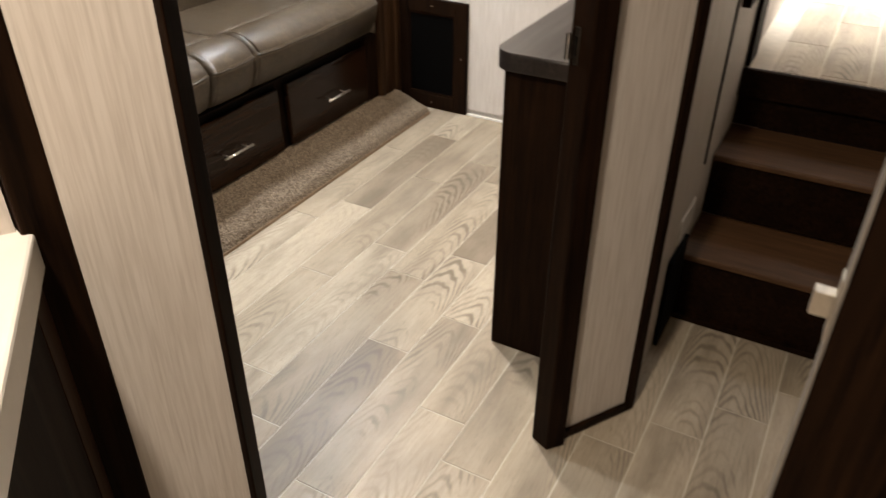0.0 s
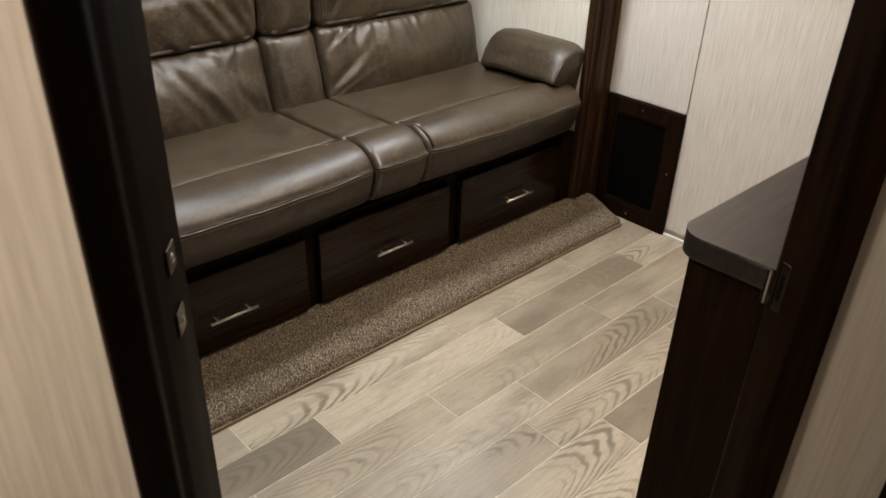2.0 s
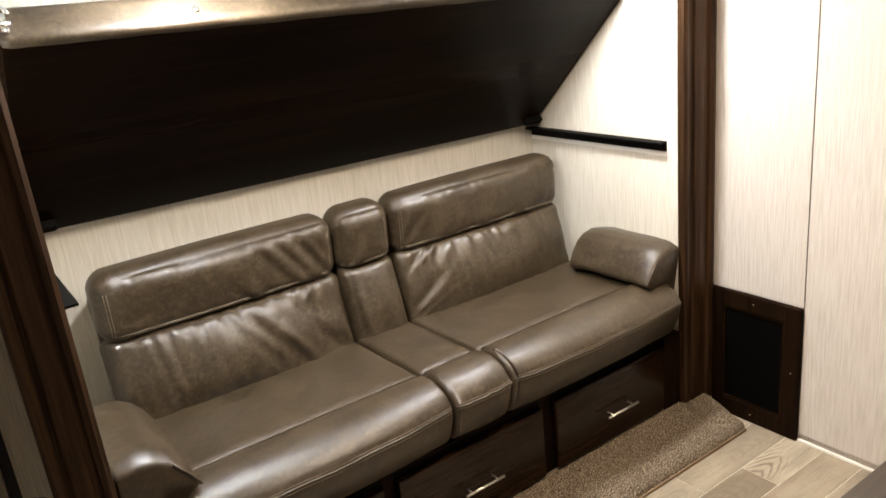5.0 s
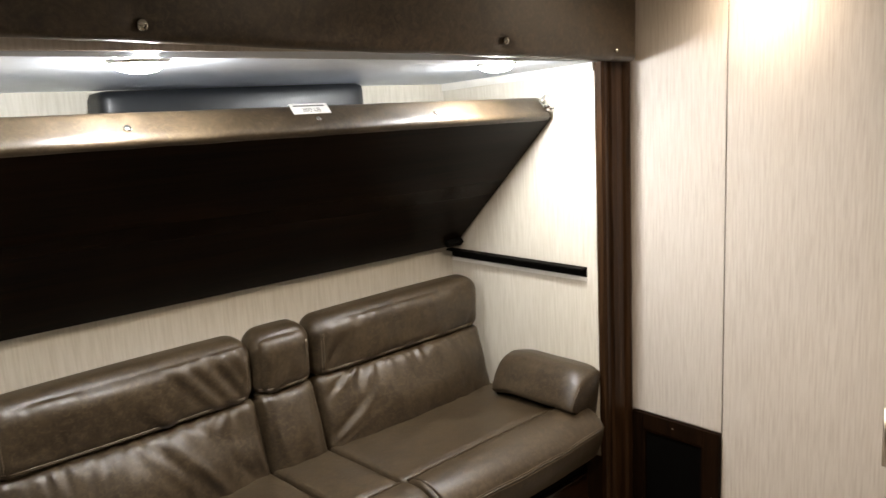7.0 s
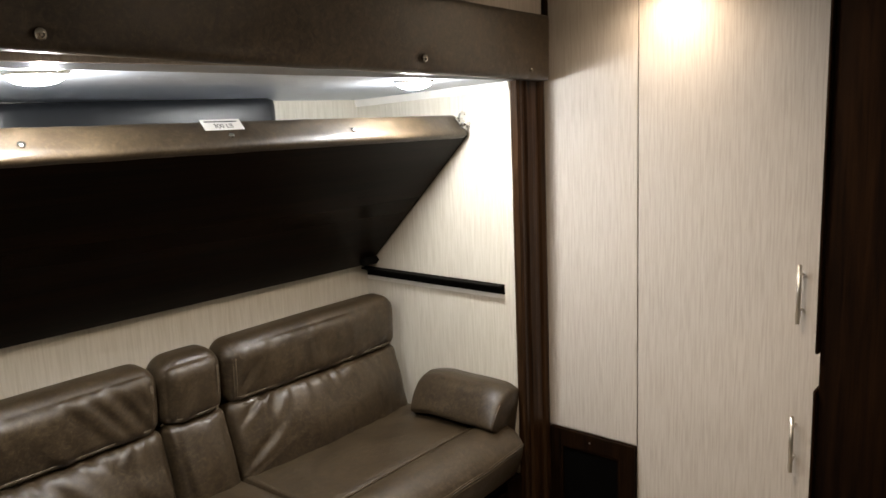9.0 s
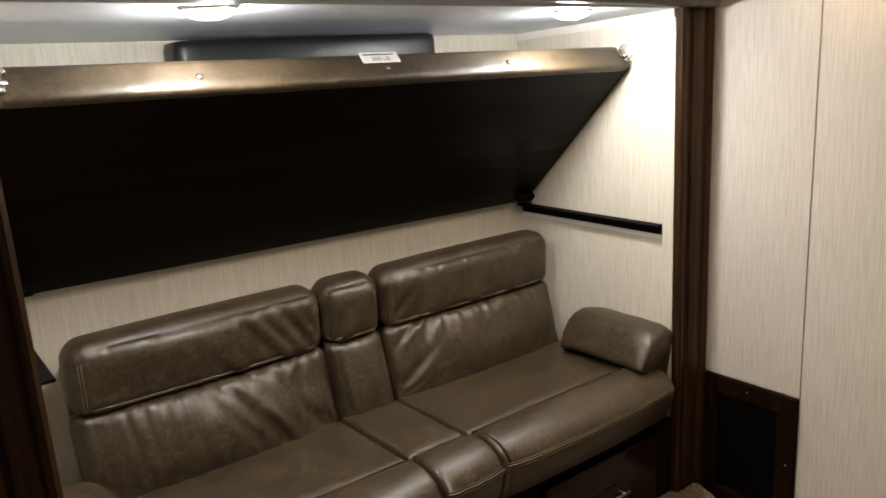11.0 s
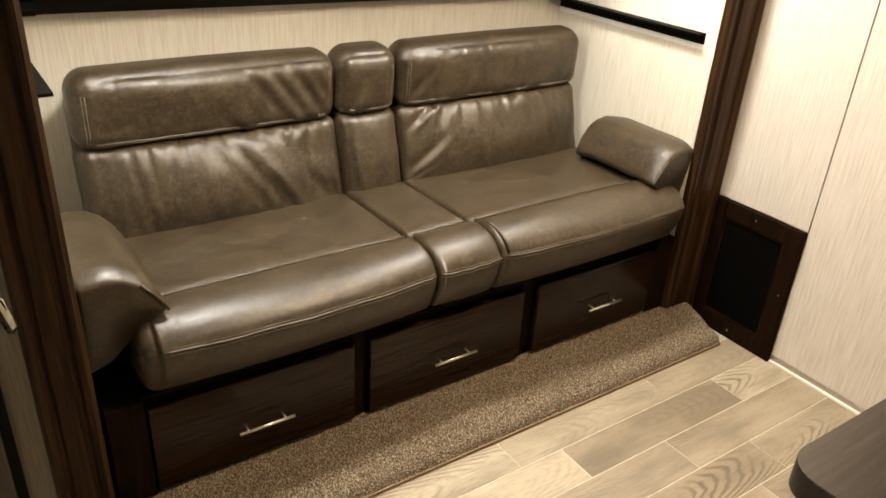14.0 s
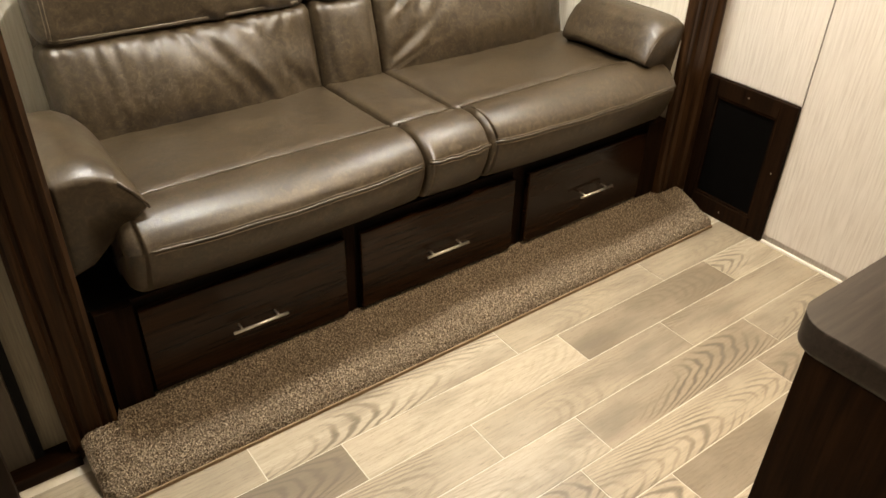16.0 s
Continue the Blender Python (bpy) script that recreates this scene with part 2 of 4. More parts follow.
# ---- mesh helpers ----
def mesh_of(bm, mat, smooth=False):
    me = bpy.data.meshes.new("mesh")
    bmesh.ops.recalc_face_normals(bm, faces=bm.faces)
    for f in bm.faces:
        f.smooth = smooth
    bm.to_mesh(me)
    bm.free()
    me.materials.append(mat)
    return me


def part(name, bm, mat, parent=None, label="", smooth=False):
    """Links a bmesh as one mesh object under a thing or a part."""
    ob = new(name, mesh_of(bm, mat, smooth))
    ob.parent = parent
    if label:
        tagged(ob, label)
    return ob


def empty(name, label, category, group="", at=(0, 0, 0)):
    e = new(name)
    e.empty_display_size = 0.05
    e.location = at
    return tagged(e, label, category, group)


def box(x0, x1, y0, y1, z0, z1, bevel=0.0, seg=2, bm=None):
    own = bm is None
    bm = bm or bmesh.new()
    m = Matrix.Translation(((x0 + x1) / 2, (y0 + y1) / 2, (z0 + z1) / 2)) @ Matrix.Diagonal((x1 - x0, y1 - y0, z1 - z0, 1))
    r = bmesh.ops.create_cube(bm, size=1, matrix=m)
    if bevel:
        es = list({e for v in r["verts"] for e in v.link_edges})
        bmesh.ops.bevel(bm, geom=es, offset=bevel, segments=seg, affect="EDGES", profile=0.5)
    return bm


def prism(points, z0, z1, bevel=0.0, seg=2):
    """An upright block over a plan outline."""
    bm = bmesh.new()
    lo = [bm.verts.new((x, y, z0)) for x, y in points]
    hi = [bm.verts.new((x, y, z1)) for x, y in points]
    n = len(points)
    bm.faces.new(lo[::-1])
    bm.faces.new(hi)
    for i in range(n):
        bm.faces.new((lo[i], lo[(i + 1) % n], hi[(i + 1) % n], hi[i]))
    if bevel:
        bmesh.ops.bevel(bm, geom=list(bm.edges), offset=bevel, segments=seg, affect="EDGES", profile=0.5)
    return bm


def extrude_y(points, y0, y1, bevel=0.0):
    """A block along y with an outline in x and z."""
    bm = prism(points, 0, y1 - y0, bevel)
    bm.transform(Matrix.Translation((0, y0, 0)) @ Matrix(((1, 0, 0, 0), (0, 0, 1, 0), (0, 1, 0, 0), (0, 0, 0, 1))))
    return bm


def rod(a, b, r, seg=12, bm=None):
    bm = bm or bmesh.new()
    a, b = Vector(a), Vector(b)
    d = b - a
    m = Matrix.Translation((a + b) / 2) @ d.to_track_quat("Z", "Y").to_matrix().to_4x4()
    bmesh.ops.create_cone(bm, cap_ends=True, segments=seg, radius1=r, radius2=r, depth=d.length, matrix=m)
    return bm


def tube(points, r, seg=8, bm=None):
    """A bent rod through the given points."""
    bm = bm or bmesh.new()
    rings = []
    pts = [Vector(p) for p in points]
    for i, p in enumerate(pts):
        d = (pts[min(i + 1, len(pts) - 1)] - pts[max(i - 1, 0)]).normalized()
        q = d.to_track_quat("Z", "Y")
        rings.append([bm.verts.new(p + q @ Vector((r * math.cos(k * math.tau / seg), r * math.sin(k * math.tau / seg), 0))) for k in range(seg)])
    for a, b in zip(rings, rings[1:]):
        best = min(range(seg), key=lambda s: sum((a[k].co - b[(k + s) % seg].co).length for k in range(seg)))
        for k in range(seg):
            bm.faces.new((a[k], a[(k + 1) % seg], b[(k + 1 + best) % seg], b[(k + best) % seg]))
    bm.faces.new(rings[0][::-1])
    bm.faces.new(rings[-1])
    return bm


def dome(x, y, z, r, axis="Y", flat=0.5):
    bm = bmesh.new()
    bmesh.ops.create_uvsphere(bm, u_segments=14, v_segments=8, radius=r)
    s = (1, flat, 1, 1) if axis == "Y" else (1, 1, flat, 1)
    bm.transform(Matrix.Translation((x, y, z)) @ Matrix.Diagonal(s))
    return bm


def cushion(size, r, n, swell=(0, 0, 0), fold=None):
    """A padded block round the origin: rounded edges, swollen faces, folds pushed in along the normal."""
    hx, hy, hz = (s / 2 for s in size)
    verts, index, faces = [], {}, []
    inner = np.array([hx - r, hy - r, hz - r])

    def vert(p):
        key = tuple(np.round(p, 5))
        if key not in index:
            c = np.clip(p, -inner, inner)
            d = p - c
            length = np.linalg.norm(d)
            nrm = d / length if length > 1e-9 else d
            q = c + nrm * r
            u = p / np.array([hx, hy, hz])
            for ax in range(3):
                o = [k for k in range(3) if k != ax]
                q[ax] += swell[ax] * np.sign(u[ax]) * (abs(u[ax]) > 0.999) * (1 - u[o[0]] ** 2) * (1 - u[o[1]] ** 2) ** 0.7 if abs(u[ax]) > 0.999 else 0
            if fold:
                q = q + nrm * fold(u, q)
            index[key] = len(verts)
            verts.append(q)
        return index[key]

    half = np.array([hx, hy, hz])
    for ax in range(3):
        o = [k for k in range(3) if k != ax]
        na, nb = n[o[0]], n[o[1]]
        for side in (-1, 1):
            g = []
            for i in range(na + 1):
                row = []
                for j in range(nb + 1):
                    p = np.zeros(3)
                    p[ax] = side
                    p[o[0]], p[o[1]] = math.sin((i / na - 0.5) * math.pi) * 0.35 + (2 * i / na - 1) * 0.65, math.sin((j / nb - 0.5) * math.pi) * 0.35 + (2 * j / nb - 1) * 0.65
                    row.append(vert(p * half))
                g.append(row)
            for i in range(na):
                for j in range(nb):
                    faces.append((g[i][j], g[i + 1][j], g[i + 1][j + 1], g[i][j + 1]))
    bm = bmesh.new()
    vs = [bm.verts.new(v) for v in verts]
    for f in faces:
        try:
            bm.faces.new([vs[k] for k in f])
        except ValueError:
            pass
    return bm


def structure(name, bm, mat, label, category="wall"):
    return tagged(part(name, bm, mat), label, category, kind="structure")


# ---- bunk room shell ----
SLIDE_L, SLIDE_R, SLIDE_BACK = -1.945, -0.163, 0.99
structure("wall_east", box(0.012, 0.06, -1.10, 1.04, -0.02, HALL_CEIL), PAPER, "cream streaked panel wall beside the slide-out")
structure("wall_panel", box(0.0, 0.012, -0.0310, 0.33, 0.468, CEIL), PAPER, "cream streaked wall panel above the floor vent", "wall panel")
structure("trim_seam", box(0.0055, 0.0118, -0.0345, -0.0315, 0.469, CEIL), RECESS_SHADE, "dark joint between wall panel and wardrobe", "trim")
structure("wall_slide_right", box(SLIDE_R, SLIDE_R + 0.03, 0.312, SLIDE_BACK, 0.05, 1.70), SLIDE_PAPER, "cream streaked side wall of the slide-out")
structure("wall_slide_left", box(SLIDE_L - 0.03, SLIDE_L, 0.312, SLIDE_BACK, 0.05, 1.70), SLIDE_PAPER, "cream streaked side wall of the slide-out")
structure("wall_slide_back", box(SLIDE_L - 0.03, SLIDE_R + 0.03, SLIDE_BACK, SLIDE_BACK + 0.04, 0.05, 1.70), SLIDE_PAPER, "cream streaked back wall behind the sofa")
structure("floor_slide", box(SLIDE_L, SLIDE_R, 0.312, SLIDE_BACK, 0.0, 0.0735), RECESS_SHADE, "dark raised floor of the slide-out", "floor")
b = bmesh.new()
quad = [(SLIDE_L, 0.30), (SLIDE_R, 0.30), (SLIDE_R, SLIDE_BACK), (SLIDE_L, SLIDE_BACK)]
lo = [b.verts.new((x, y, slide_ceiling_z(x, y))) for x, y in quad]
hi = [b.verts.new((x, y, slide_ceiling_z(x, y) + 0.03)) for x, y in quad]
b.faces.new(lo), b.faces.new(hi[::-1])
for i in range(4):
    b.faces.new((lo[i], hi[i], hi[(i + 1) % 4], lo[(i + 1) % 4]))
structure("ceiling_slide", b, SLIDE_WHITE, "white slide-out ceiling with two round lights", "ceiling")
b = bmesh.new()
ring = []
for y in (0.312, SLIDE_BACK - 0.001):          # pale cove strip between side wall and ceiling
    z = slide_ceiling_z(SLIDE_R, y) - 0.001
    ring.append([b.verts.new(p) for p in ((SLIDE_R - 0.0005, y, z), (SLIDE_R - 0.0005, y, z - 0.024), (SLIDE_R - 0.005, y, z - 0.024), (SLIDE_R - 0.012, y, z))])
for k in range(4):
    b.faces.new((ring[0][k], ring[0][(k + 1) % 4], ring[1][(k + 1) % 4], ring[1][k]))
b.faces.new(ring[0]), b.faces.new(ring[1][::-1])
structure("trim_slide_cove", b, WHITE_TRIM, "white cove strip under the slide-out ceiling", "trim")
structure("wall_north_header", box(-2.80, 0.0, 0.288, 0.33, 1.66, CEIL), PAPER, "cream panel strip above the padded valance")
structure("trim_top", box(-2.80, -0.001, 0.270, 0.288, CEIL - 0.016, CEIL), ESPRESSO_X, "dark wooden strip under the ceiling", "trim")
structure("trim_top_corner", box(-0.016, -0.001, 0.272, 0.288, 1.80, CEIL - 0.017), ESPRESSO, "dark wooden corner strip above the valance", "trim")
# darker copy of the cream paper: this strip's shade is in its colour
structure("wall_north_left", box(-2.80, -2.032, 0.33, 0.37, 0, CEIL), SHADED_PAPER, "cream streaked wall strip beside the slide-out, coloured as in shade")
structure("wall_north_post", box(-2.032, SLIDE_L - 0.03, 0.315, 0.37, 0, 1.70), RECESS_SHADE, "dark wall post behind the slide-out trim")
structure("wall_west", box(-2.84, -2.80, -0.45, 0.37, 0, HALL_CEIL), PAPER, "cream streaked end wall of the bunk room")

DIAG = Vector((-0.846, 0.533))          # along the slanted doorway wall, from the desk to the kitchen
INTO = Vector((0.533, 0.846))           # from the hall into the room


def slanted(u0, u1, v0, v1, origin=(-1.545, -1.058)):
    o = Vector(origin)
    return [tuple(o + DIAG * u + INTO * v) for u, v in ((u0, v0), (u1, v0), (u1, v1), (u0, v1))]


structure("ceiling", prism([(-2.84, -0.30), (-2.35, -0.68), (-1.40, -1.12), (0.06, -1.12), (0.06, 0.34), (-2.84, 0.34)], CEIL, CEIL + 0.03), WHITE, "white panelled ceiling of the bunk room", "ceiling")
structure("wall_door_header", prism([(-1.560, -1.05), (-2.22, -0.80), (-2.20, -0.75), (-1.54, -1.01)], 1.86, HALL_CEIL), PAPER, "cream panel above the slanted doorway")
structure("wall_slanted_right", prism(slanted(-0.196, 0.0, 0.004, 0.045), 0, HALL_CEIL), PAPER, "cream streaked panel beside the slanted doorway")
structure("trim_slanted_right_foot", prism(slanted(-0.196, 0.0, -0.006, 0.004), 0, 0.022), ESPRESSO_X, "dark strip along the foot of the slanted panel", "trim")
structure("trim_slanted_right_corner", prism([(-1.381, -1.170), (-1.362, -1.180), (-1.352, -1.153), (-1.372, -1.142)], 0, HALL_CEIL, 0.003), ESPRESSO, "dark upright corner strip of the hall wall", "trim")
structure("wall_hall_north", box(-1.346, 1.6, -1.152, -1.110, 0, HALL_CEIL), PAPER, "cream hall wall between bunk room and stairs")
structure("wall_slanted_left", prism([(-2.216, -0.814), (-2.325, -0.743), (-2.30, -0.70), (-2.19, -0.765)], 0, HALL_CEIL), PAPER, "cream streaked panel between doorway and kitchen worktop")
structure("trim_slanted_left_corner", prism([(-2.325, -0.745), (-2.362, -0.722), (-2.35, -0.69), (-2.305, -0.715)], 0, HALL_CEIL, 0.003), ESPRESSO, "dark upright corner strip beside the worktop", "trim")
structure("wall_slanted_far", prism([(-2.36, -0.71), (-3.10, -0.25), (-3.08, -0.21), (-2.34, -0.67)], 0, HALL_CEIL), PAPER, "cream wall behind the kitchen worktop")
structure("ceiling_hall", box(-3.7, 1.65, -2.6, 0.4, HALL_CEIL, HALL_CEIL + 0.03), WHITE, "white hall ceiling", "ceiling")
structure("wall_hall_south", box(-3.7, 1.65, -2.45, -2.40, 0, HALL_CEIL), PAPER, "cream hall wall")
structure("wall_hall_west", box(-3.75, -3.70, -2.45, 0.4, 0, HALL_CEIL), PAPER, "cream kitchen wall")
structure("wall_hall_far_north", box(-3.7, -2.84, 0.33, 0.37, 0, HALL_CEIL), PAPER, "cream kitchen wall")
structure("wall_upper_east", box(1.6, 1.65, -2.45, -1.1, 0.5, HALL_CEIL), PAPER, "cream end wall of the raised bedroom")

# fluted casings at the slide-out's mouth
FLUTE = [(0.0, 0.026), (0.0, 0.004), (0.012, 0.0), (0.028, 0.004), (0.036, 0.011), (0.046, 0.011), (0.054, 0.004), (0.078, 0.002), (0.102, 0.004), (0.110, 0.011), (0.120, 0.011), (0.128, 0.004), (0.144, 0.0), (0.158, 0.006), (0.158, 0.026)]


def casing(name, x0, width, z0, z1, label):
    k = width / 0.158
    return structure(name, prism([(x0 + px * k, 0.284 + py) for px, py in FLUTE], z0, z1), TRIM, label, "trim")


casing("trim_slide_right", SLIDE_R, 0.160, 0.0, 1.70, "dark walnut fluted upright trim of the slide-out")
casing("trim_slide_left", -2.050, 0.107, 0.0, 1.70, "dark walnut fluted upright trim of the slide-out")
structure("baseboard", box(-0.009, 0.0, -0.765, -0.036, 0, 0.009, 0.002), WHITE_TRIM, "white plastic strip along the wall's foot", "baseboard")
structure("trim_ceiling_east", box(-0.010, 0.0, -1.10, 0.27, CEIL - 0.008, CEIL), WHITE_TRIM, "white strip where wall meets ceiling", "trim")

# door jambs
jamb = structure("door_jamb_right", prism([(-1.566, -1.006), (-1.586, -1.050), (-1.552, -1.079), (-1.535, -1.060), (-1.548, -1.020), (-1.524, -1.000)], 0, HALL_CEIL, 0.004), ESPRESSO, "dark wooden door jamb with a metal strike plate", "door jamb")
jamb_l = structure("door_jamb_left", prism([(-2.220, -0.826), (-2.186, -0.812), (-2.176, -0.790), (-2.163, -0.780), (-2.112, -0.716), (-2.126, -0.692), (-2.21, -0.760)], 0, HALL_CEIL, 0.003), ESPRESSO, "dark wooden door jamb with metal catch plates", "door jamb")


def plate(name, parent, centre, along, up, w, h, screw=True, hole=False):
    """A small screwed metal plate; along and up span its face."""
    a, u = Vector(along).normalized(), Vector(up).normalized()
    nrm = a.cross(u)
    m = Matrix((( a.x, u.x, nrm.x, centre[0]), (a.y, u.y, nrm.y, centre[1]), (a.z, u.z, nrm.z, centre[2]), (0, 0, 0, 1)))
    bm = box(-w / 2, w / 2, -h / 2, h / 2, -0.0012, 0.0012, 0.0008, 1)
    bm.transform(m)
    p = part(name, bm, BRONZE, parent, "dull bronze plate with a bright screw")
    if screw:
        s = dome(0, 0, 0.0014, 0.0045, "Z", 0.4)
        s.transform(m)
        part("screw", s, CHROME, p, smooth=True)
    if hole:
        s = box(-w * 0.22, w * 0.22, -h * 0.25, h * 0.25, 0.0, 0.0016)
        s.transform(m)
        part("slot", s, RECESS_SHADE, p)
    return p


for cz in (1.036, 0.976):
    plate("catch_plate", jamb_l, (-2.1366, -0.7488, cz), (0.055, 0.068, 0), (0, 0, 1), 0.022, 0.024)
plate("strike_plate", jamb, (-1.5735, -1.020, 0.905), (-0.020, -0.044, 0), (0, 0, 1), 0.012, 0.062, False, True)

lip = bmesh.new()
for k in range(7):          # curved lip of the strike
    a0, a1 = k * 0.17, (k + 1) * 0.17
    p0, p1 = (0.016 * math.sin(a0), 0.012 * (1 - math.cos(a0))), (0.016 * math.sin(a1), 0.012 * (1 - math.cos(a1)))
    for side in (0.0, 0.0016):
        vs = [lip.verts.new((-1.570 - p[0] + side, -1.013 + p[1] + side, h)) for p, h in ((p0, 0.884), (p1, 0.884), (p1, 0.926), (p0, 0.926))]
        lip.faces.new(vs)
bmesh.ops.remove_doubles(lip, verts=lip.verts, dist=0.0002)
part("strike_lip", lip, CHROME, jamb, "curved metal strike lip")

# ---- wardrobe, vent, rails ----
wardrobe = empty("wardrobe", "tall cream streaked wardrobe front with nickel bar handles", "wardrobe")
part("upper_door", box(0.0, 0.012, -0.585, -0.0350, 0.026, CEIL - 0.009, 0.0008, 1), PAPER, wardrobe)
part("side_panel", box(0.0, 0.012, -1.10, -0.588, 0.026, CEIL - 0.009), PAPER, wardrobe)


def bar_handle(parent, a, b, out, r=0.0055, inset=0.028, reach=0.035, name="handle"):
    """A straight bar on two posts; out points from the bar to its door."""
    a, b, out = Vector(a), Vector(b), Vector(out)
    d = (b - a).normalized()
    h = part(name, rod(a, b, r, 14), NICKEL, parent, "brushed nickel bar handle", True)
    for p in (a + d * inset, b - d * inset):
        part("post", rod(p, p + out * reach, r * 0.62, 10), NICKEL, h, smooth=True)
    return h


bar_handle(wardrobe, (-0.035, -0.508, 0.952), (-0.035, -0.508, 1.112), (1, 0, 0), 0.006, 0.032)
bar_handle(wardrobe, (-0.035, -0.504, 0.528), (-0.035, -0.504, 0.688), (1, 0, 0), 0.006, 0.032)

vent = empty("floor_vent", "dark wooden frame panel with a black grille in the wall", "vent")
part("stile", box(-0.016, 0.0, -0.0335, 0.022, 0.001, 0.466, 0.002), ESPRESSO, vent)
part("stile", box(-0.016, 0.0, 0.243, 0.2835, 0.001, 0.466, 0.002), ESPRESSO, vent)
part("rail", box(-0.016, 0.0, 0.0225, 0.2425, 0.41, 0.466, 0.002), ESPRESSO, vent)
part("rail", box(-0.016, 0.0, 0.0225, 0.2425, 0.001, 0.062, 0.002), ESPRESSO, vent)
part("grille", box(-0.006, 0.008, 0.021, 0.244, 0.060, 0.412), GRILLE, vent, "black woven grille cloth")
part("bead", box(-0.0125, -0.006, 0.0225, 0.030, 0.062, 0.41), ESPRESSO, vent)
part("bead", box(-0.0125, -0.006, 0.2355, 0.2425, 0.062, 0.41), ESPRESSO, vent)
part("bead", box(-0.0125, -0.006, 0.030, 0.2355, 0.402, 0.41), ESPRESSO_X, vent)
part("bead", box(-0.0125, -0.006, 0.030, 0.2355, 0.062, 0.070), ESPRESSO_X, vent)
for sy, sz in ((0.13, 0.44), (-0.008, 0.24), (0.13, 0.03)):
    bm = dome(0, 0, 0, 0.0022, "Y", 0.4)
    bm.transform(Matrix.Translation((-0.0165, sy, sz)) @ Matrix.Rotation(math.pi / 2, 4, "Z"))
    part("screw", bm, NICKEL, vent, smooth=True)


def bunk_rail(x_wall, side, label):
    """Steel angle on the slide-out's side wall; side points into the slide-out."""
    rail = empty("bunk_rail", label, "rail", "bunk support rails", (x_wall, 0.35, 0.95))
    inv = Matrix.Translation((-x_wall, -0.35, -0.95 + (0.030 if side > 0 else 0.009)))          # the tilted slide-out lifts its left rail
    for nm, (w0, w1, z0, z1), mat in (("upright_flange", (0.0, 0.004, 0.945, 0.978), BLACK), ("flat_flange", (0.004, 0.034, 0.972, 0.978), BLACK), ("backing_strip", (0.0005, 0.003, 0.930, 0.944), WHITE_TRIM)):
        xs = sorted((x_wall + side * w0, x_wall + side * w1))
        bm = box(xs[0], xs[1], 0.352, 0.984, z0, z1)
        bm.transform(inv)
        part(nm, bm, mat, rail)
    return rail


bunk_rail(SLIDE_R, -1, "black steel angle rail on the slide-out side wall")
bunk_rail(SLIDE_L, 1, "black steel angle rail on the slide-out side wall")

# ---- padded valance ----
valance = empty("valance", "taupe leather padded valance board with metal studs", "valance")
LEAN = Matrix.Rotation(0.029, 4, "Y")
TILT = Matrix.Rotation(0.014, 4, "Y")          # the slide-out hangs a little towards its right end


def sag(x):
    return -0.014 * (x + 0.1)


VALANCE_STUDS = ((-1.57, 1.700, 0.0115), (-0.633, 1.683, 0.0105), (-0.145, 1.660, 0.0065), (-2.04, 1.70, 0.0065))


def tufted(u, q):
    """Padding drawn in round each stud, with faint radiating puckers."""
    t = 0.0014 * noise.noise((q[0] * 9, q[2] * 14, 3))
    for bx, bz, br in VALANCE_STUDS[:3]:
        dx, dz = q[0] - (bx + 1.072), q[2] - (bz - 1.757)
        d = math.hypot(dx, dz)
        if u[1] < 0:
            t -= br * 0.55 * math.exp(-(d / (br * 2.2)) ** 2) * (1 + 0.25 * math.cos(6 * math.atan2(dz, dx)))
    return t


bm = cushion((2.09, 0.036, 0.20), 0.014, (190, 4, 26), (0, 0.004, 0), tufted)
bm.transform(Matrix.Translation((-1.072, 0.2655, 1.757)) @ LEAN)
part("padded_board", bm, LEATHER, valance, smooth=True)
for bx, bz, br in VALANCE_STUDS:
    part("stud", dome(bx, 0.2455 - br * 0.35, bz, br, "Y", 0.75), STUD, valance, "domed metal stud", True)

# ---- folding bunk ----
bunk = empty("folding_bunk", "dark wood folding bunk held half raised above the sofa", "bunk", at=(0, 0.955, 0.993))
B_UP = Vector((0, -0.479, 0.466)).normalized()
B_N = Vector((0, 0.466, 0.479)).normalized()
BL, BR = -1.915, -0.185


def bunk_place(bm):
    """Local x along the sofa, y up the slope from the hinge, z through the board."""
    m = Matrix(((1, 0, 0, 0), (0, B_UP.y, B_N.y, 0), (0, B_UP.z, B_N.z, 0), (0, 0, 0, 1)))
    bm.transform(TILT @ m)
    bm.transform(Matrix.Translation((0, 0, sag(0) + 0.006)))
    return bm


L_B = 0.668
part("underside_board", bunk_place(box(BL, BR, 0.0, L_B - 0.004, 0.0, 0.016, 0.002)), BUNK_BOARD, bunk, "dark woodgrain underside board")
bm = cushion((BR - BL, 0.030, 0.086), 0.010, (60, 4, 6), (0, 0.003, 0), lambda u, q: 0.0012 * noise.noise((q[0] * 11, q[2] * 20, 8)))
bm.transform(Matrix.Translation(((BL + BR) / 2, L_B + 0.003, 0.041)))
part("front_edge", bunk_place(bm), LEATHER, bunk, "taupe leather wrapped front edge", True)
# unseen mattress, kept pale to throw light up at the ceiling
part("mattress", bunk_place(box(BL + 0.03, BR - 0.03, 0.06, L_B - 0.02, 0.017, 0.075, 0.02, 3)), BOUNCE_FABRIC, bunk, "unseen thin mattress, pale to bounce light")
part("end_strip", bunk_place(box(BR - 0.001, BR + 0.008, 0.02, L_B, 0.0, 0.04, 0.002)), ESPRESSO_X, bunk)
part("end_strip", bunk_place(box(BL - 0.008, BL + 0.001, 0.02, L_B, 0.0, 0.04, 0.002)), ESPRESSO_X, bunk)
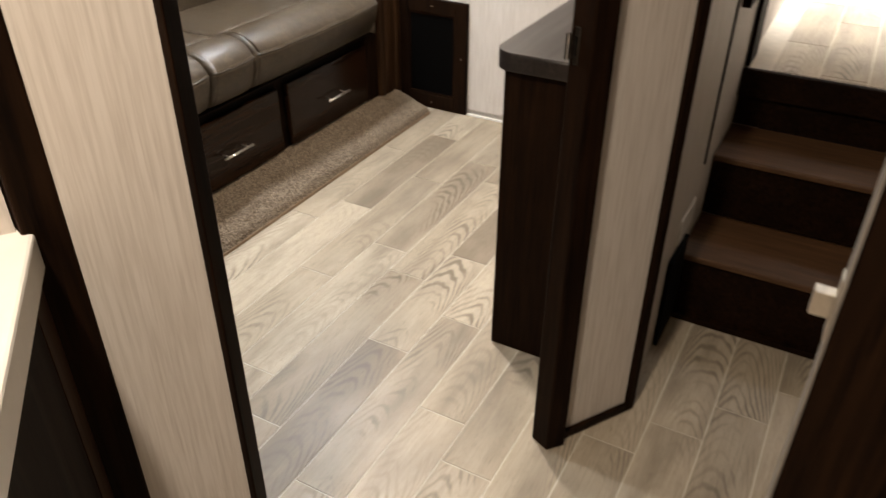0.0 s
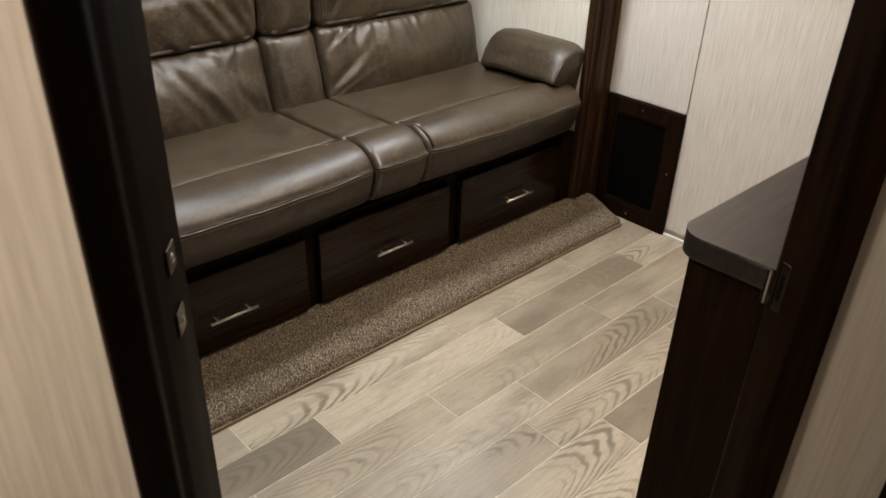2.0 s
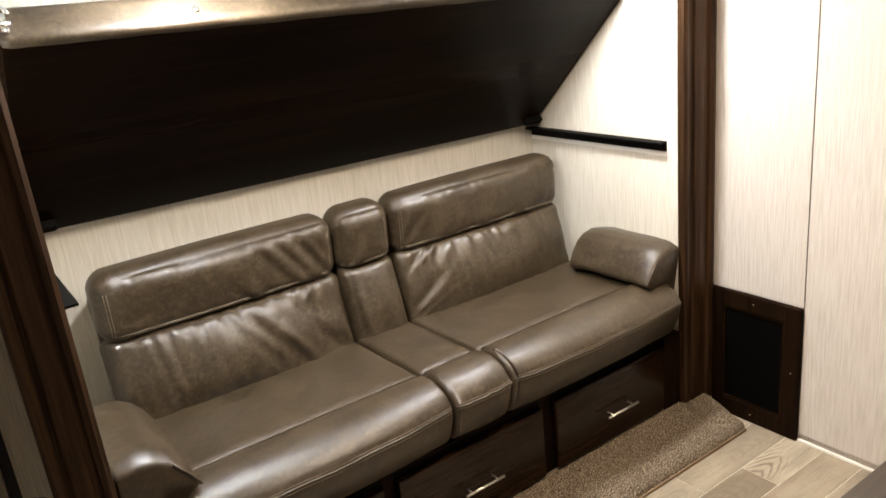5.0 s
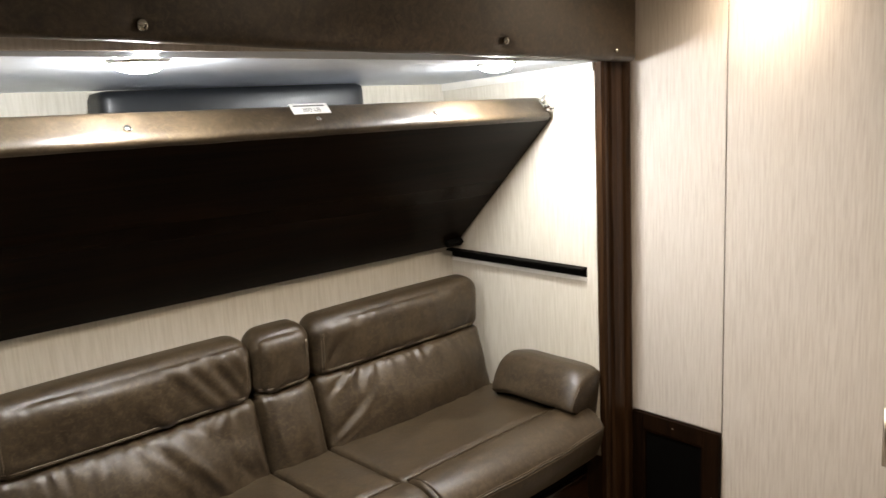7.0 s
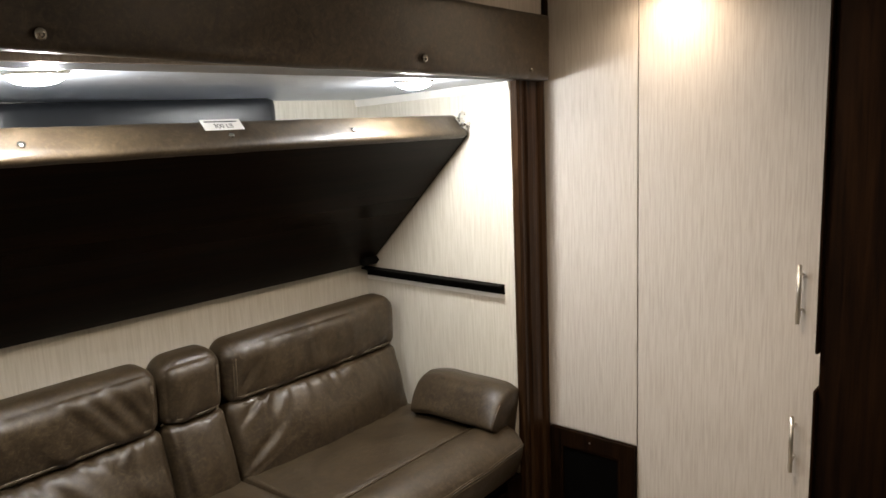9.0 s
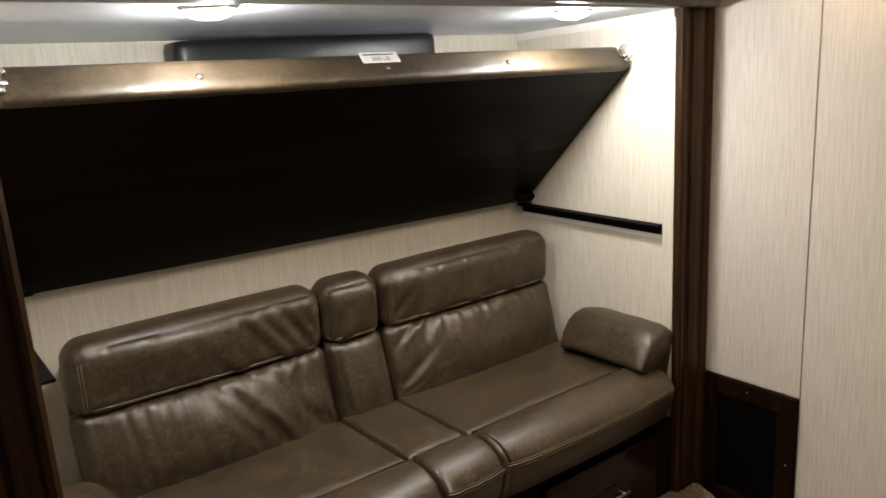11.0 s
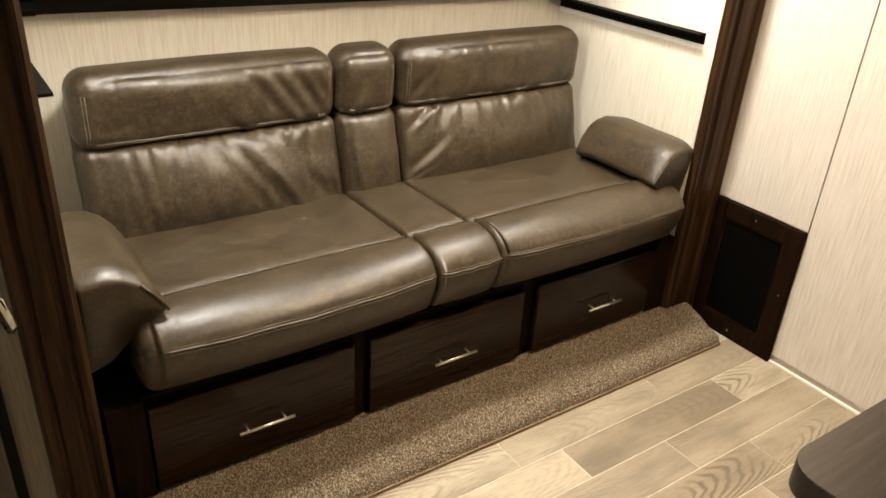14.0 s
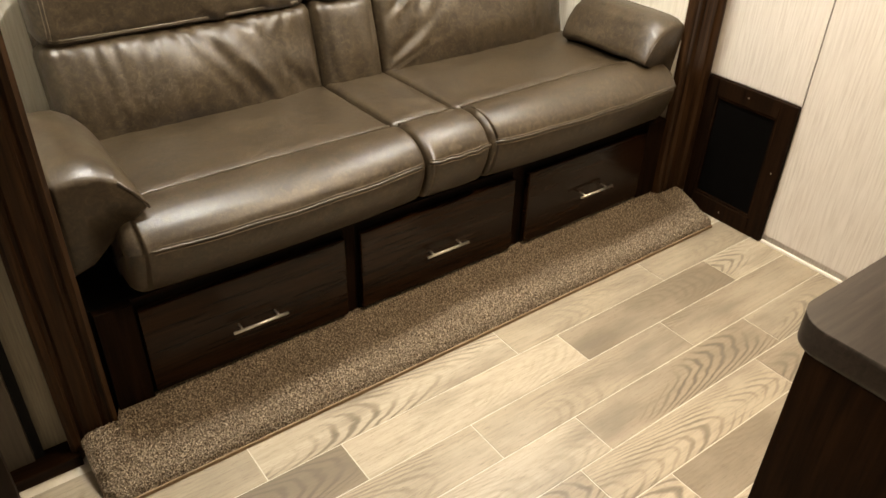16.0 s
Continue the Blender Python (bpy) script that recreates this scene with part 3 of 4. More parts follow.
for bx, r in ((-1.535, 0.009), (-1.068, 0.0075), (-0.675, 0.009)):
    s = dome(bx, L_B + 0.021, 0.030, r, "Y", 0.6)
    part("stud", bunk_place(s), STUD, bunk, "domed metal stud", True)
for bx in (BR + 0.0, BL + 0.0):
    latch = part("latch", bunk_place(box(bx - 0.022, bx + 0.022, L_B + 0.019, L_B + 0.023, 0.012, 0.062, 0.001, 1)), CHROME, bunk, "zinc latch with a bent wire loop")
    pts = [(bx - 0.022 + 0.05 * k / 10, L_B + 0.030 + 0.012 * math.sin(k / 10 * math.pi), 0.050 + 0.016 * math.sin(k / 10 * math.pi)) for k in range(11)]
    part("wire_loop", bunk_place(tube(pts, 0.004)), CHROME, latch, smooth=True)
    part("barrel", bunk_place(rod((bx - 0.024, L_B + 0.029, 0.026), (bx + 0.026, L_B + 0.029, 0.026), 0.006)), CHROME, latch, smooth=True)
    for k in (-0.012, 0.012):
        part("screw", bunk_place(dome(bx + k, L_B + 0.024, 0.018, 0.004, "Y", 0.5)), NICKEL, latch, smooth=True)
for bx in (BR - 0.05, BL + 0.05):
    part("hinge_bracket", bunk_place(box(bx - 0.02, bx + 0.055 if bx > -1 else bx + 0.02, 0.03, 0.055, -0.024, 0.0, 0.004)), BLACK, bunk, "black hinge bracket")
label_bm = box(-1.128, -1.020, L_B + 0.0212, L_B + 0.0222, 0.048, 0.082)
sticker = part("sticker", bunk_place(label_bm), LABEL_WHITE, bunk, "white sticker reading 300 LB")
part("text_bar", bunk_place(box(-1.120, -1.030, L_B + 0.0223, L_B + 0.0226, 0.0725, 0.0765)), INK, sticker)
cu = bpy.data.curves.new("writing", "FONT")
cu.body, cu.size, cu.align_x, cu.align_y = "300 LB", 0.019, "CENTER", "CENTER"
tmp = bpy.data.objects.new("writing", cu)
scene.collection.objects.link(tmp)
bpy.context.view_layer.update()
me = bpy.data.meshes.new_from_object(tmp.evaluated_get(bpy.context.evaluated_depsgraph_get()))
bpy.data.objects.remove(tmp)
bm = bmesh.new()
bm.from_mesh(me)
bm.transform(Matrix.Translation((-1.074, L_B + 0.0228, 0.0595)) @ Matrix(((1, 0, 0, 0), (0, 0, 1, 0), (0, 1, 0, 0), (0, 0, 0, 1))))
part("writing", bunk_place(bm), INK, sticker)

window_valance = cushion((0.825, 0.11, 0.30), 0.02, (20, 6, 10), (0, 0.004, 0))
window_valance.transform(Matrix.Translation((-1.022, SLIDE_BACK - 0.057, 1.462)))
tagged(part("window_valance", window_valance, BLACK_PAD, smooth=True), "black padded box on the wall above the bunk", "window valance")


# ---- round ceiling lights ----
def puck_light(x, y, z, lens, label, rim=0.07, depth=0.17):
    light = empty("puck_light", label, "ceiling light", "round ceiling lights", (x, y, z))
    bm = bmesh.new()
    bmesh.ops.create_cone(bm, cap_ends=True, segments=40, radius1=rim * 0.86, radius2=rim, depth=0.007, matrix=Matrix.Translation((0, 0, -0.0035)))
    part("rim", bm, WHITE_TRIM, light, smooth=True)
    bm = dome(0, 0, -0.0055, rim * 0.84, "Z", depth)
    ob = part("lens", bm, lens, light, "glowing frosted lens", True)
    ob.visible_shadow = False
    return light


# the second room fixture only houses the added lamp
for lx, ly, watts in ROOM_LAMPS:
    puck_light(lx, ly, CEIL, LENS_WARM, "lit round warm ceiling light in a white rim, out of view")
for lx, ly in SLIDE_LAMPS:
    puck_light(lx, ly, slide_ceiling_z(lx, ly), LENS_COOL, "lit round white light on the slide-out ceiling", 0.058, 0.38)
puck_light(-2.95, -1.10, HALL_CEIL, LENS_WARM, "lit round warm ceiling light in a white rim, out of view")
# added fixture, unseen; goes with the lamp over the bedroom floor
puck_light(0.85, -1.6, HALL_CEIL, LENS_WHITE, "unseen white light added over the raised bedroom floor", 0.17)

# ---- sofa ----
sofa = empty("sofa", "taupe bonded leather sofa bed above a dark drawer base", "sofa", at=(-1.02, 0.5, 0.38))
S0 = Vector((-1.02, 0.5, 0.38))


def sofa_part(name, bm, mat=LEATHER, parent=sofa, label="", smooth=True):
    bm.transform(Matrix.Translation(-S0))
    return part(name, bm, mat, parent, label, smooth)


def creases(seed, amount, lines, fine=1.0):
    """Folds in a panel's front: each line has a foot x, z, width, slope, length and depth, in the panel's own -1 to 1."""

    def fold(u, q):
        if u[1] > -0.35:
            return 0.0
        t = 0.0
        for x, z, w, slope, length, deep in lines:
            d = (u[0] - x - slope * (u[2] - z)) / (w * 1.25)
            fade = math.exp(-((u[2] - z) / length) ** 2)
            t += deep * fade * (0.8 * math.exp(-((d - 1.5) ** 2)) - math.exp(-d * d))
        edge = (1 - u[0] ** 12) * (1 - u[2] ** 12)
        lean = q[0] + 0.12 * q[2]
        pleat = abs(noise.noise((lean * 27 + seed, q[2] * 5, seed))) - 0.25
        t_fine = 0.017 * fine * pleat * (0.30 + 0.70 * max(0.0, u[2]) ** 2 + 0.45 * max(0.0, -u[2]) ** 3)
        return amount * 0.95 * t * edge + t_fine * edge + 0.0065 * noise.noise((q[0] * 9 + seed, q[1] * 9, q[2] * 11)) * edge

    return fold


BACK_FOLDS = [
    [(0.93, -0.75, 0.035, -0.20, 0.45, 1.1), (0.80, -0.55, 0.05, -0.30, 0.5, 0.8), (0.30, -0.2, 0.06, -0.28, 0.75, 0.75), (0.18, -0.3, 0.045, -0.25, 0.6, 0.55), (0.05, 0.8, 0.04, -0.2, 0.5, 0.8), (-0.12, 0.85, 0.05, -0.15, 0.45, 0.7), (-0.30, 0.9, 0.04, 0.1, 0.4, 0.6), (0.42, 0.9, 0.035, -0.2, 0.35, 0.7), (0.62, 0.9, 0.03, 0.2, 0.3, 0.6), (-0.6, -0.8, 0.06, 0.25, 0.4, 0.5), (-0.85, 0.85, 0.05, 0.1, 0.4, 0.4), (0.0, 0.9, 0.022, -0.12, 0.3, 0.7), (-0.22, 0.92, 0.02, -0.05, 0.28, 0.6), (0.12, 0.9, 0.02, -0.15, 0.33, 0.7), (0.27, 0.92, 0.018, -0.18, 0.3, 0.6), (0.52, 0.93, 0.02, -0.1, 0.3, 0.6), (0.74, 0.9, 0.022, 0.05, 0.35, 0.6), (0.40, -0.35, 0.03, -0.25, 0.45, 0.7)],
    [(0.7, 0.3, 0.09, 0.1, 0.6, 0.5), (-0.75, -0.3, 0.08, -0.1, 0.6, 0.5)],
    [(-0.94, -0.45, 0.05, 0.5, 0.4, 0.6), (-0.84, -0.30, 0.06, 0.45, 0.5, 0.5), (-0.78, 0.75, 0.04, 0.5, 0.4, 0.8), (-0.55, 0.85, 0.04, 0.2, 0.4, 0.8), (-0.40, 0.9, 0.035, -0.1, 0.35, 0.7), (-0.20, 0.85, 0.04, -0.1, 0.4, 0.6), (0.15, 0.9, 0.04, 0.1, 0.35, 0.5), (0.45, -0.85, 0.05, 0.2, 0.4, 0.6), (0.85, -0.7, 0.05, 0.3, 0.5, 0.6), (-0.65, 0.92, 0.02, 0.25, 0.3, 0.7), (-0.47, 0.93, 0.02, 0.1, 0.3, 0.6), (-0.30, 0.92, 0.018, 0.0, 0.28, 0.6), (-0.08, 0.93, 0.02, -0.08, 0.3, 0.5), (0.05, 0.9, 0.02, 0.05, 0.26, 0.5), (-0.88, -0.62, 0.025, 0.8, 0.25, 0.9)],
]
HEAD_FOLDS = [
    [(0.40, 0.0, 0.045, -0.22, 0.8, 0.8), (0.55, 0.1, 0.035, -0.20, 0.7, 0.7), (0.72, 0.1, 0.04, -0.18, 0.7, 0.85), (0.85, 0.0, 0.035, -0.15, 0.6, 0.7), (0.95, 0.2, 0.03, -0.1, 0.6, 0.8), (0.10, -0.6, 0.05, -0.2, 0.4, 0.6), (-0.4, -0.6, 0.06, 0.1, 0.35, 0.4)],
    [(-0.5, -0.4, 0.10, 0.35, 0.5, 0.8)],
    [(-0.93, 0.0, 0.03, 0.1, 0.6, 0.8), (-0.82, -0.2, 0.04, 0.25, 0.5, 0.6), (0.3, -0.7, 0.05, 0.15, 0.3, 0.5), (0.8, -0.6, 0.05, 0.1, 0.35, 0.6)],
]
SECTIONS = [(-1.825, -1.1375), (-1.1325, -0.9385), (-0.9335, -0.215)]
BACK_TILT = radians(14)
BACK_FOOT = Vector((0, 0.738, 0.505))
ROLL = [(0.400, 0.440), (0.403, 0.505), (0.398, 0.522), (0.385, 0.533), (0.360, 0.5385), (0.330, 0.5375), (0.302, 0.530), (0.280, 0.517), (0.265, 0.501), (0.2565, 0.487), (0.2545, 0.478), (0.2560, 0.455), (0.2635, 0.425), (0.2750, 0.395), (0.285, 0.377), (0.297, 0.367), (0.32, 0.363), (0.385, 0.363), (0.398, 0.372)]


HEAD_R = 0.055


def head_front(x, z, w):
    """Front of a headrest in its own frame."""
    dx, dz = max(0.0, abs(x) - (w / 2 - HEAD_R)), max(0.0, abs(z) - (0.1 - HEAD_R))
    full = max(0.0, 1 - (2 * x / w) ** 2) * max(0.0, 1 - (z / 0.1) ** 2) ** 0.7
    return -0.0675 + HEAD_R - math.sqrt(max(0.0, HEAD_R ** 2 - dx * dx - dz * dz)) - 0.012 * full


def roll_front(z):
    """How far forward the front of the seat roll stands at a height."""
    pts = sorted((pz, py) for py, pz in ROLL[6:14])
    return float(np.interp(z, [p[0] for p in pts], [p[1] for p in pts]))


def front_roll(xa, xb, swell, seed):
    """Padded seat nose: full above its welt, a flat panel below, ends rounded over."""
    p = np.array(ROLL)
    n = len(p)
    dense = []
    for i in range(n):          # smooth closed outline
        a, b0, c, d = p[i - 1], p[i], p[(i + 1) % n], p[(i + 2) % n]
        for t in (0, 0.25, 0.5, 0.75):
            dense.append(0.5 * (2 * b0 + (c - a) * t + (2 * a - 5 * b0 + 4 * c - d) * t * t + (3 * b0 - a - 3 * c + d) * t ** 3))
    dense = np.array(dense)
    tan = np.roll(dense, -1, 0) - np.roll(dense, 1, 0)
    nrm = np.stack([-tan[:, 1], tan[:, 0]], 1)
    nrm /= np.linalg.norm(nrm, axis=1)[:, None] + 1e-9
    if np.mean(np.sum(nrm * (dense - dense.mean(0)), 1)) < 0:
        nrm = -nrm
    w = xb - xa
    ends = (0.034 if seed == 0 else 0.014, 0.034 if seed == 2 else 0.014)          # the outer ends are rounder
    steps = sorted(set([ends[0] * (1 - math.cos(k * math.pi / 16)) for k in range(9)] + [w - ends[1] * (1 - math.cos(k * math.pi / 16)) for k in range(9)] + list(np.linspace(ends[0], w - ends[1], max(16, int(w * 110))))))
    bm = bmesh.new()
    rings = []
    for sx in steps:
        e, r = min(sx, w - sx), ends[0] if sx < w / 2 else ends[1]
        s_in = r * (1 - math.sqrt(max(0.0, 1 - (1 - e / r) ** 2))) if e < r else 0.0
        u = 2 * sx / w - 1
        ring = []
        for (py, pz), (ny, nz) in zip(dense, nrm):
            fwd = min(1.0, max(0.0, (0.345 - py) / 0.08))
            puff = 0.0055 * max(0.0, nz) * (1 - u ** 4)
            rip = 0.0011 * noise.noise(((xa + sx) * 8 + seed * 7, py * 12, pz * 12)) + 0.0004 * noise.noise(((xa + sx) * 30, py * 20 + seed, pz * 14))
            k = -s_in + puff + rip * (1 if e > r else e / r)
            ring.append(bm.verts.new((xa + sx, py + ny * k - swell * fwd * (1 - u * u) ** 0.8, pz + nz * k)))
        rings.append(ring)
    m = len(dense)
    for a, c in zip(rings, rings[1:]):
        for i in range(m):
            bm.faces.new((a[i], a[(i + 1) % m], c[(i + 1) % m], c[i]))
    bm.faces.new(rings[0])
    bm.faces.new(rings[-1][::-1])
    return bm


for k, (xa, xb) in enumerate(SECTIONS):
    w, cx = xb - xa, (xa + xb) / 2
    nx = max(24, int(w * 130))
    soft = lambda u, q, k=k: 0.0011 * noise.noise((q[0] * 7 + k * 5, q[1] * 7, q[2] * 9)) + 0.0004 * noise.noise((q[0] * 30 + k, q[1] * 30, q[2] * 20))
    bm = cushion((w, 0.40, 0.155), 0.016, (nx, 16, 6), (0, 0, 0.010), soft)
    bm.transform(Matrix.Translation((cx, 0.407 + 0.20, 0.440)) @ Matrix.Rotation(-0.03, 4, "X"))
    sofa_part("seat", bm)
    front_swell = 0.022 if k != 1 else 0.010
    roll = sofa_part("seat_front_roll", front_roll(xa - 0.026 * (k == 0), xb + 0.010 * (k == 2), front_swell, k))
    for dz, mat, r in ((0.0066, THREAD, 0.0010), (0.0, LEATHER, 0.0032), (-0.0070, THREAD, 0.0010)):
        pts = []
        for i in range(33):
            u = -0.975 + 1.95 * i / 32
            y = roll_front(0.4835 + dz) - front_swell * (1 - u * u) ** 0.8 + 0.020 * max(0.0, (abs(u) - 0.94) / 0.06) ** 2 * 0.4
            pts.append((cx + u * w / 2, y - 0.0034, 0.4835 + dz + 0.0012 * math.sin(i * 0.7 + k)))
        sofa_part("piping" if mat is LEATHER else "stitching", tube(pts, r, 6), mat, roll)
    sofa_part("cross_piping", tube([(xa + 0.012, 0.4045, 0.5255), (xa + 0.06, 0.4045, 0.5285), (cx, 0.4045, 0.5305), (xb - 0.06, 0.4045, 0.5285), (xb - 0.012, 0.4045, 0.5255)], 0.0045, 8), LEATHER, roll)

    tilt = Matrix.Translation(BACK_FOOT) @ Matrix.Rotation(-BACK_TILT, 4, "X")
    bm = cushion((w, 0.15, 0.27), 0.032, (nx, 6, 34), (0, 0.056 if k != 1 else 0.034, 0), creases(11 + k, 0.011, BACK_FOLDS[k]))
    bm.transform(tilt @ Matrix.Translation((cx, 0.084, 0.107)))
    sofa_part("back_cushion", bm)
    bm = cushion((w + 0.004, 0.135, 0.200), HEAD_R, (nx, 14, 30), (0, 0.012, 0.004), creases(31 + k, 0.009, HEAD_FOLDS[k], 0.55))
    place = tilt @ Matrix.Translation((cx, 0.040, 0.329)) @ Matrix.Rotation(radians(17), 4, "X")
    bm.transform(place)
    head = sofa_part("headrest", bm)
    for dz, mat, r in ((-0.088, LEATHER, 0.0034), (-0.072, THREAD, 0.0014), (-0.066, THREAD, 0.0014)):
        q = [place @ Vector((u * w / 2, head_front(u * w / 2, dz, w) - 0.0012, dz)) for u in [-0.93 + 1.86 * i / 28 for i in range(29)]]
        sofa_part("piping" if mat is LEATHER else "stitching", tube(q, r, 6), mat, head)
    for side in (-1, 1):
        for inset in (0.024, 0.031):
            x = side * (w / 2 - inset)
            q = [place @ Vector((x, head_front(x, dz, w) - 0.0010, dz)) for dz in (-0.066, -0.045, -0.02, 0.005, 0.03, 0.055)]
            sofa_part("stitching", tube(q, 0.0012, 5), THREAD, head)
bm = box(-1.815, -0.225, 0.0, 0.05, -0.02, 0.36, 0.01)
bm.transform(Matrix.Translation(BACK_FOOT) @ Matrix.Rotation(-BACK_TILT, 4, "X") @ Matrix.Translation((0, 0.125, 0)))
sofa_part("back_frame", bm, LEATHER)


def arm(wall_x, side):
    """A padded arm that hangs over the seat from the slide-out's side wall."""
    outline = [(0.000, 0.662), (0.050, 0.668), (0.085, 0.662), (0.116, 0.644), (0.142, 0.612), (0.160, 0.572), (0.163, 0.556), (0.150, 0.545), (0.118, 0.530), (0.080, 0.490), (0.045, 0.445), (0.0, 0.425)]
    pts = [(wall_x + side * px, pz) for px, pz in outline]
    bm = extrude_y(pts, 0.300, 0.650, 0.008)
    bmesh.ops.subdivide_edges(bm, edges=[e for e in bm.edges if abs((e.verts[0].co - e.verts[1].co).y) > 0.2], cuts=14)
    for v in bm.verts:
        v.co += Vector((0, 0, 0.0025 * noise.noise((v.co.x * 20, v.co.y * 14, v.co.z * 14)) - 0.012 * max(0, (v.co.y - 0.55) / 0.1) ** 2))
        v.co.z -= 0.020 * max(0.0, (0.36 - v.co.y) / 0.06) ** 2 * max(0.0, min(1.0, (v.co.z - 0.55) / 0.06))
        v.co.y += 0.030 * max(0.0, (0.55 - v.co.z) / 0.12) * max(0.0, (0.40 - v.co.y) / 0.10)
    a = sofa_part("armrest", bm, smooth=True)
    sofa_part("piping", tube([(wall_x + side * px, 0.2990, pz - 0.020 * max(0.0, min(1.0, (pz - 0.55) / 0.06))) for px, pz in outline[3:7]], 0.0028, 6), LEATHER, a)
    return a


arm(SLIDE_R - 0.004, -1)
arm(SLIDE_L + 0.004, 1)
# the shade under the seat is in this board's near-black colour
sofa_part("seat_platform", box(-1.84, -0.20, 0.345, 0.90, 0.344, 0.36), RECESS_SHADE, smooth=False)

# ---- drawer base under the sofa ----
base = empty("drawer_base", "espresso drawer base under the sofa with three drawers", "drawer base")
# near-black carcass carries the shade seen between the drawers
part("carcass", box(-1.944, -0.164, 0.327, 0.92, 0.074, 0.342), RECESS_SHADE, base)
for xa, xb in ((-1.932, -1.853), (-1.341, -1.307), (-0.792, -0.750), (-0.245, -0.1635)):
    y0 = 0.322 if -1.8 < xa < -0.3 else 0.304          # the outer stiles stand forward
    part("stile", box(xa, xb, y0, 0.3265, 0.074, 0.342, 0.0015, 1), ESPRESSO, base)
part("top_rail", box(-1.852, -0.246, 0.3205, 0.3268, 0.333, 0.3415), ESPRESSO_X, base)
for k, (xa, xb) in enumerate(((-1.848, -1.346), (-1.302, -0.797), (-0.745, -0.250))):
    d = part("drawer_front", box(xa, xb, 0.300, 0.3235, 0.086, 0.318, 0.004), DRAWER, base)
    hx = (-1.5935, -1.0485, -0.4825)[k]
    bar_handle(d, (hx - 0.068, 0.272, 0.191), (hx + 0.068, 0.272, 0.191), (0, 1, 0), 0.0038, 0.022, 0.03)

# ---- carpet over the slide-out's ramp ----
rng = np.random.default_rng(4)
NX, NY = 620, 96
prof = [(0.112, 0.002), (0.1125, 0.010), (0.1165, 0.020), (0.126, 0.028), (0.16, 0.037), (0.22, 0.053), (0.27, 0.067), (0.318, 0.077)]
py, pz = np.array(prof).T
sy = np.r_[np.linspace(0, 0.16, 22, endpoint=False), np.linspace(0.16, 1, NY - 21)]
sl = np.r_[0, np.cumsum(np.hypot(np.diff(py), np.diff(pz)))]
sl /= sl[-1]
yy, zz = np.interp(sy, sl, py), np.interp(sy, sl, pz)
xs = np.linspace(-2.028, -0.046, NX + 1)
X, Y = np.meshgrid(xs, yy, indexing="ij")
Z = np.broadcast_to(zz, X.shape) + rng.normal(0, 0.0016, X.shape)
X = X + rng.normal(0, 0.0008, X.shape)
Y = Y + rng.normal(0, 0.0010, X.shape) 
ends = np.clip((np.abs(xs - xs.mean()) - (xs[-1] - xs[0]) / 2 + 0.03) / 0.03, 0, 1)[:, None]
Y = Y + 0.030 * ends ** 2 * (Y < 0.2)
Z = np.maximum(Z - 0.018 * ends ** 2, 0.003)
beside = np.clip((np.abs(xs - (SLIDE_L + SLIDE_R) / 2) - (SLIDE_R - SLIDE_L) / 2 + 0.012) / 0.012, 0, 1)[:, None]
Y = Y - 0.040 * beside * np.clip((Y - 0.16) / 0.158, 0, 1)          # cut round the casings
verts = np.stack([X, Y, Z], -1).reshape(-1, 3)
i, j = np.meshgrid(np.arange(NX), np.arange(len(yy) - 1), indexing="ij")
a = (i * len(yy) + j).ravel()
me = bpy.data.meshes.new("carpet")
me.from_pydata(verts.tolist(), [], np.stack([a, a + len(yy), a + len(yy) + 1, a + 1], -1).tolist())
me.materials.append(CARPET)
carpet = tagged(new("carpet_strip", me), "brown flecked carpet strip over the slide-out's lip", "carpet")
part("binding_tape", box(-2.00, -0.07, 0.1075, 0.1115, 0.001, 0.010), TAPE, carpet, "tan binding tape along the edge")

# ---- desk with worktop ----
desk = empty("desk_cabinet", "espresso base cabinet below a charcoal worktop", "cabinet")
part("side", box(-1.306, -1.286, -1.098, -0.778, 0.001, 0.744, 0.002), ESPRESSO, desk)
part("front", box(-1.2855, -0.03, -0.797, -0.779, 0.05, 0.744, 0.002), ESPRESSO_X, desk)
part("plinth", box(-1.2855, -0.03, -0.84, -0.822, 0.001, 0.05), RECESS_SHADE, desk)
R = 0.045
corner = [(-1.327 + R - R * math.sin(t), -0.757 - R + R * math.cos(t)) for t in [k * math.pi / 32 for k in range(17)]]
bm = prism([(-0.016, -0.757)] + corner + [(-1.327, -1.100), (-0.016, -1.100)], 0.745, 0.785)
rim = [e for e in bm.edges if all(abs(v.co.z - 0.785) < 1e-5 for v in e.verts) or all(abs(v.co.z - 0.745) < 1e-5 for v in e.verts)]
bmesh.ops.bevel(bm, geom=rim, offset=0.008, segments=3, affect="EDGES", profile=0.5)
worktop = tagged(part("worktop", bm, COUNTER, smooth=False), "charcoal woodgrain laminate worktop with a rounded corner", "worktop")
for poly in worktop.data.polygons:
    poly.use_smooth = abs(poly.normal.z) < 0.98

tall = empty("upper_cabinet", "tall espresso cabinet standing on the charcoal worktop", "cabinet")
part("body", box(-0.765, -0.016, -1.098, -0.739, 0.786, CEIL - 0.001, 0.002), ESPRESSO, tall)
part("lower_door", box(-0.772, -0.020, -0.7385, -0.732, 0.796, 1.048, 0.004), ESPRESSO, tall)
part("upper_door", box(-0.772, -0.395, -0.7385, -0.732, 1.112, CEIL - 0.012, 0.004), ESPRESSO, tall)
part("upper_door", box(-0.391, -0.020, -0.7385, -0.732, 1.112, CEIL - 0.012, 0.004), ESPRESSO, tall)

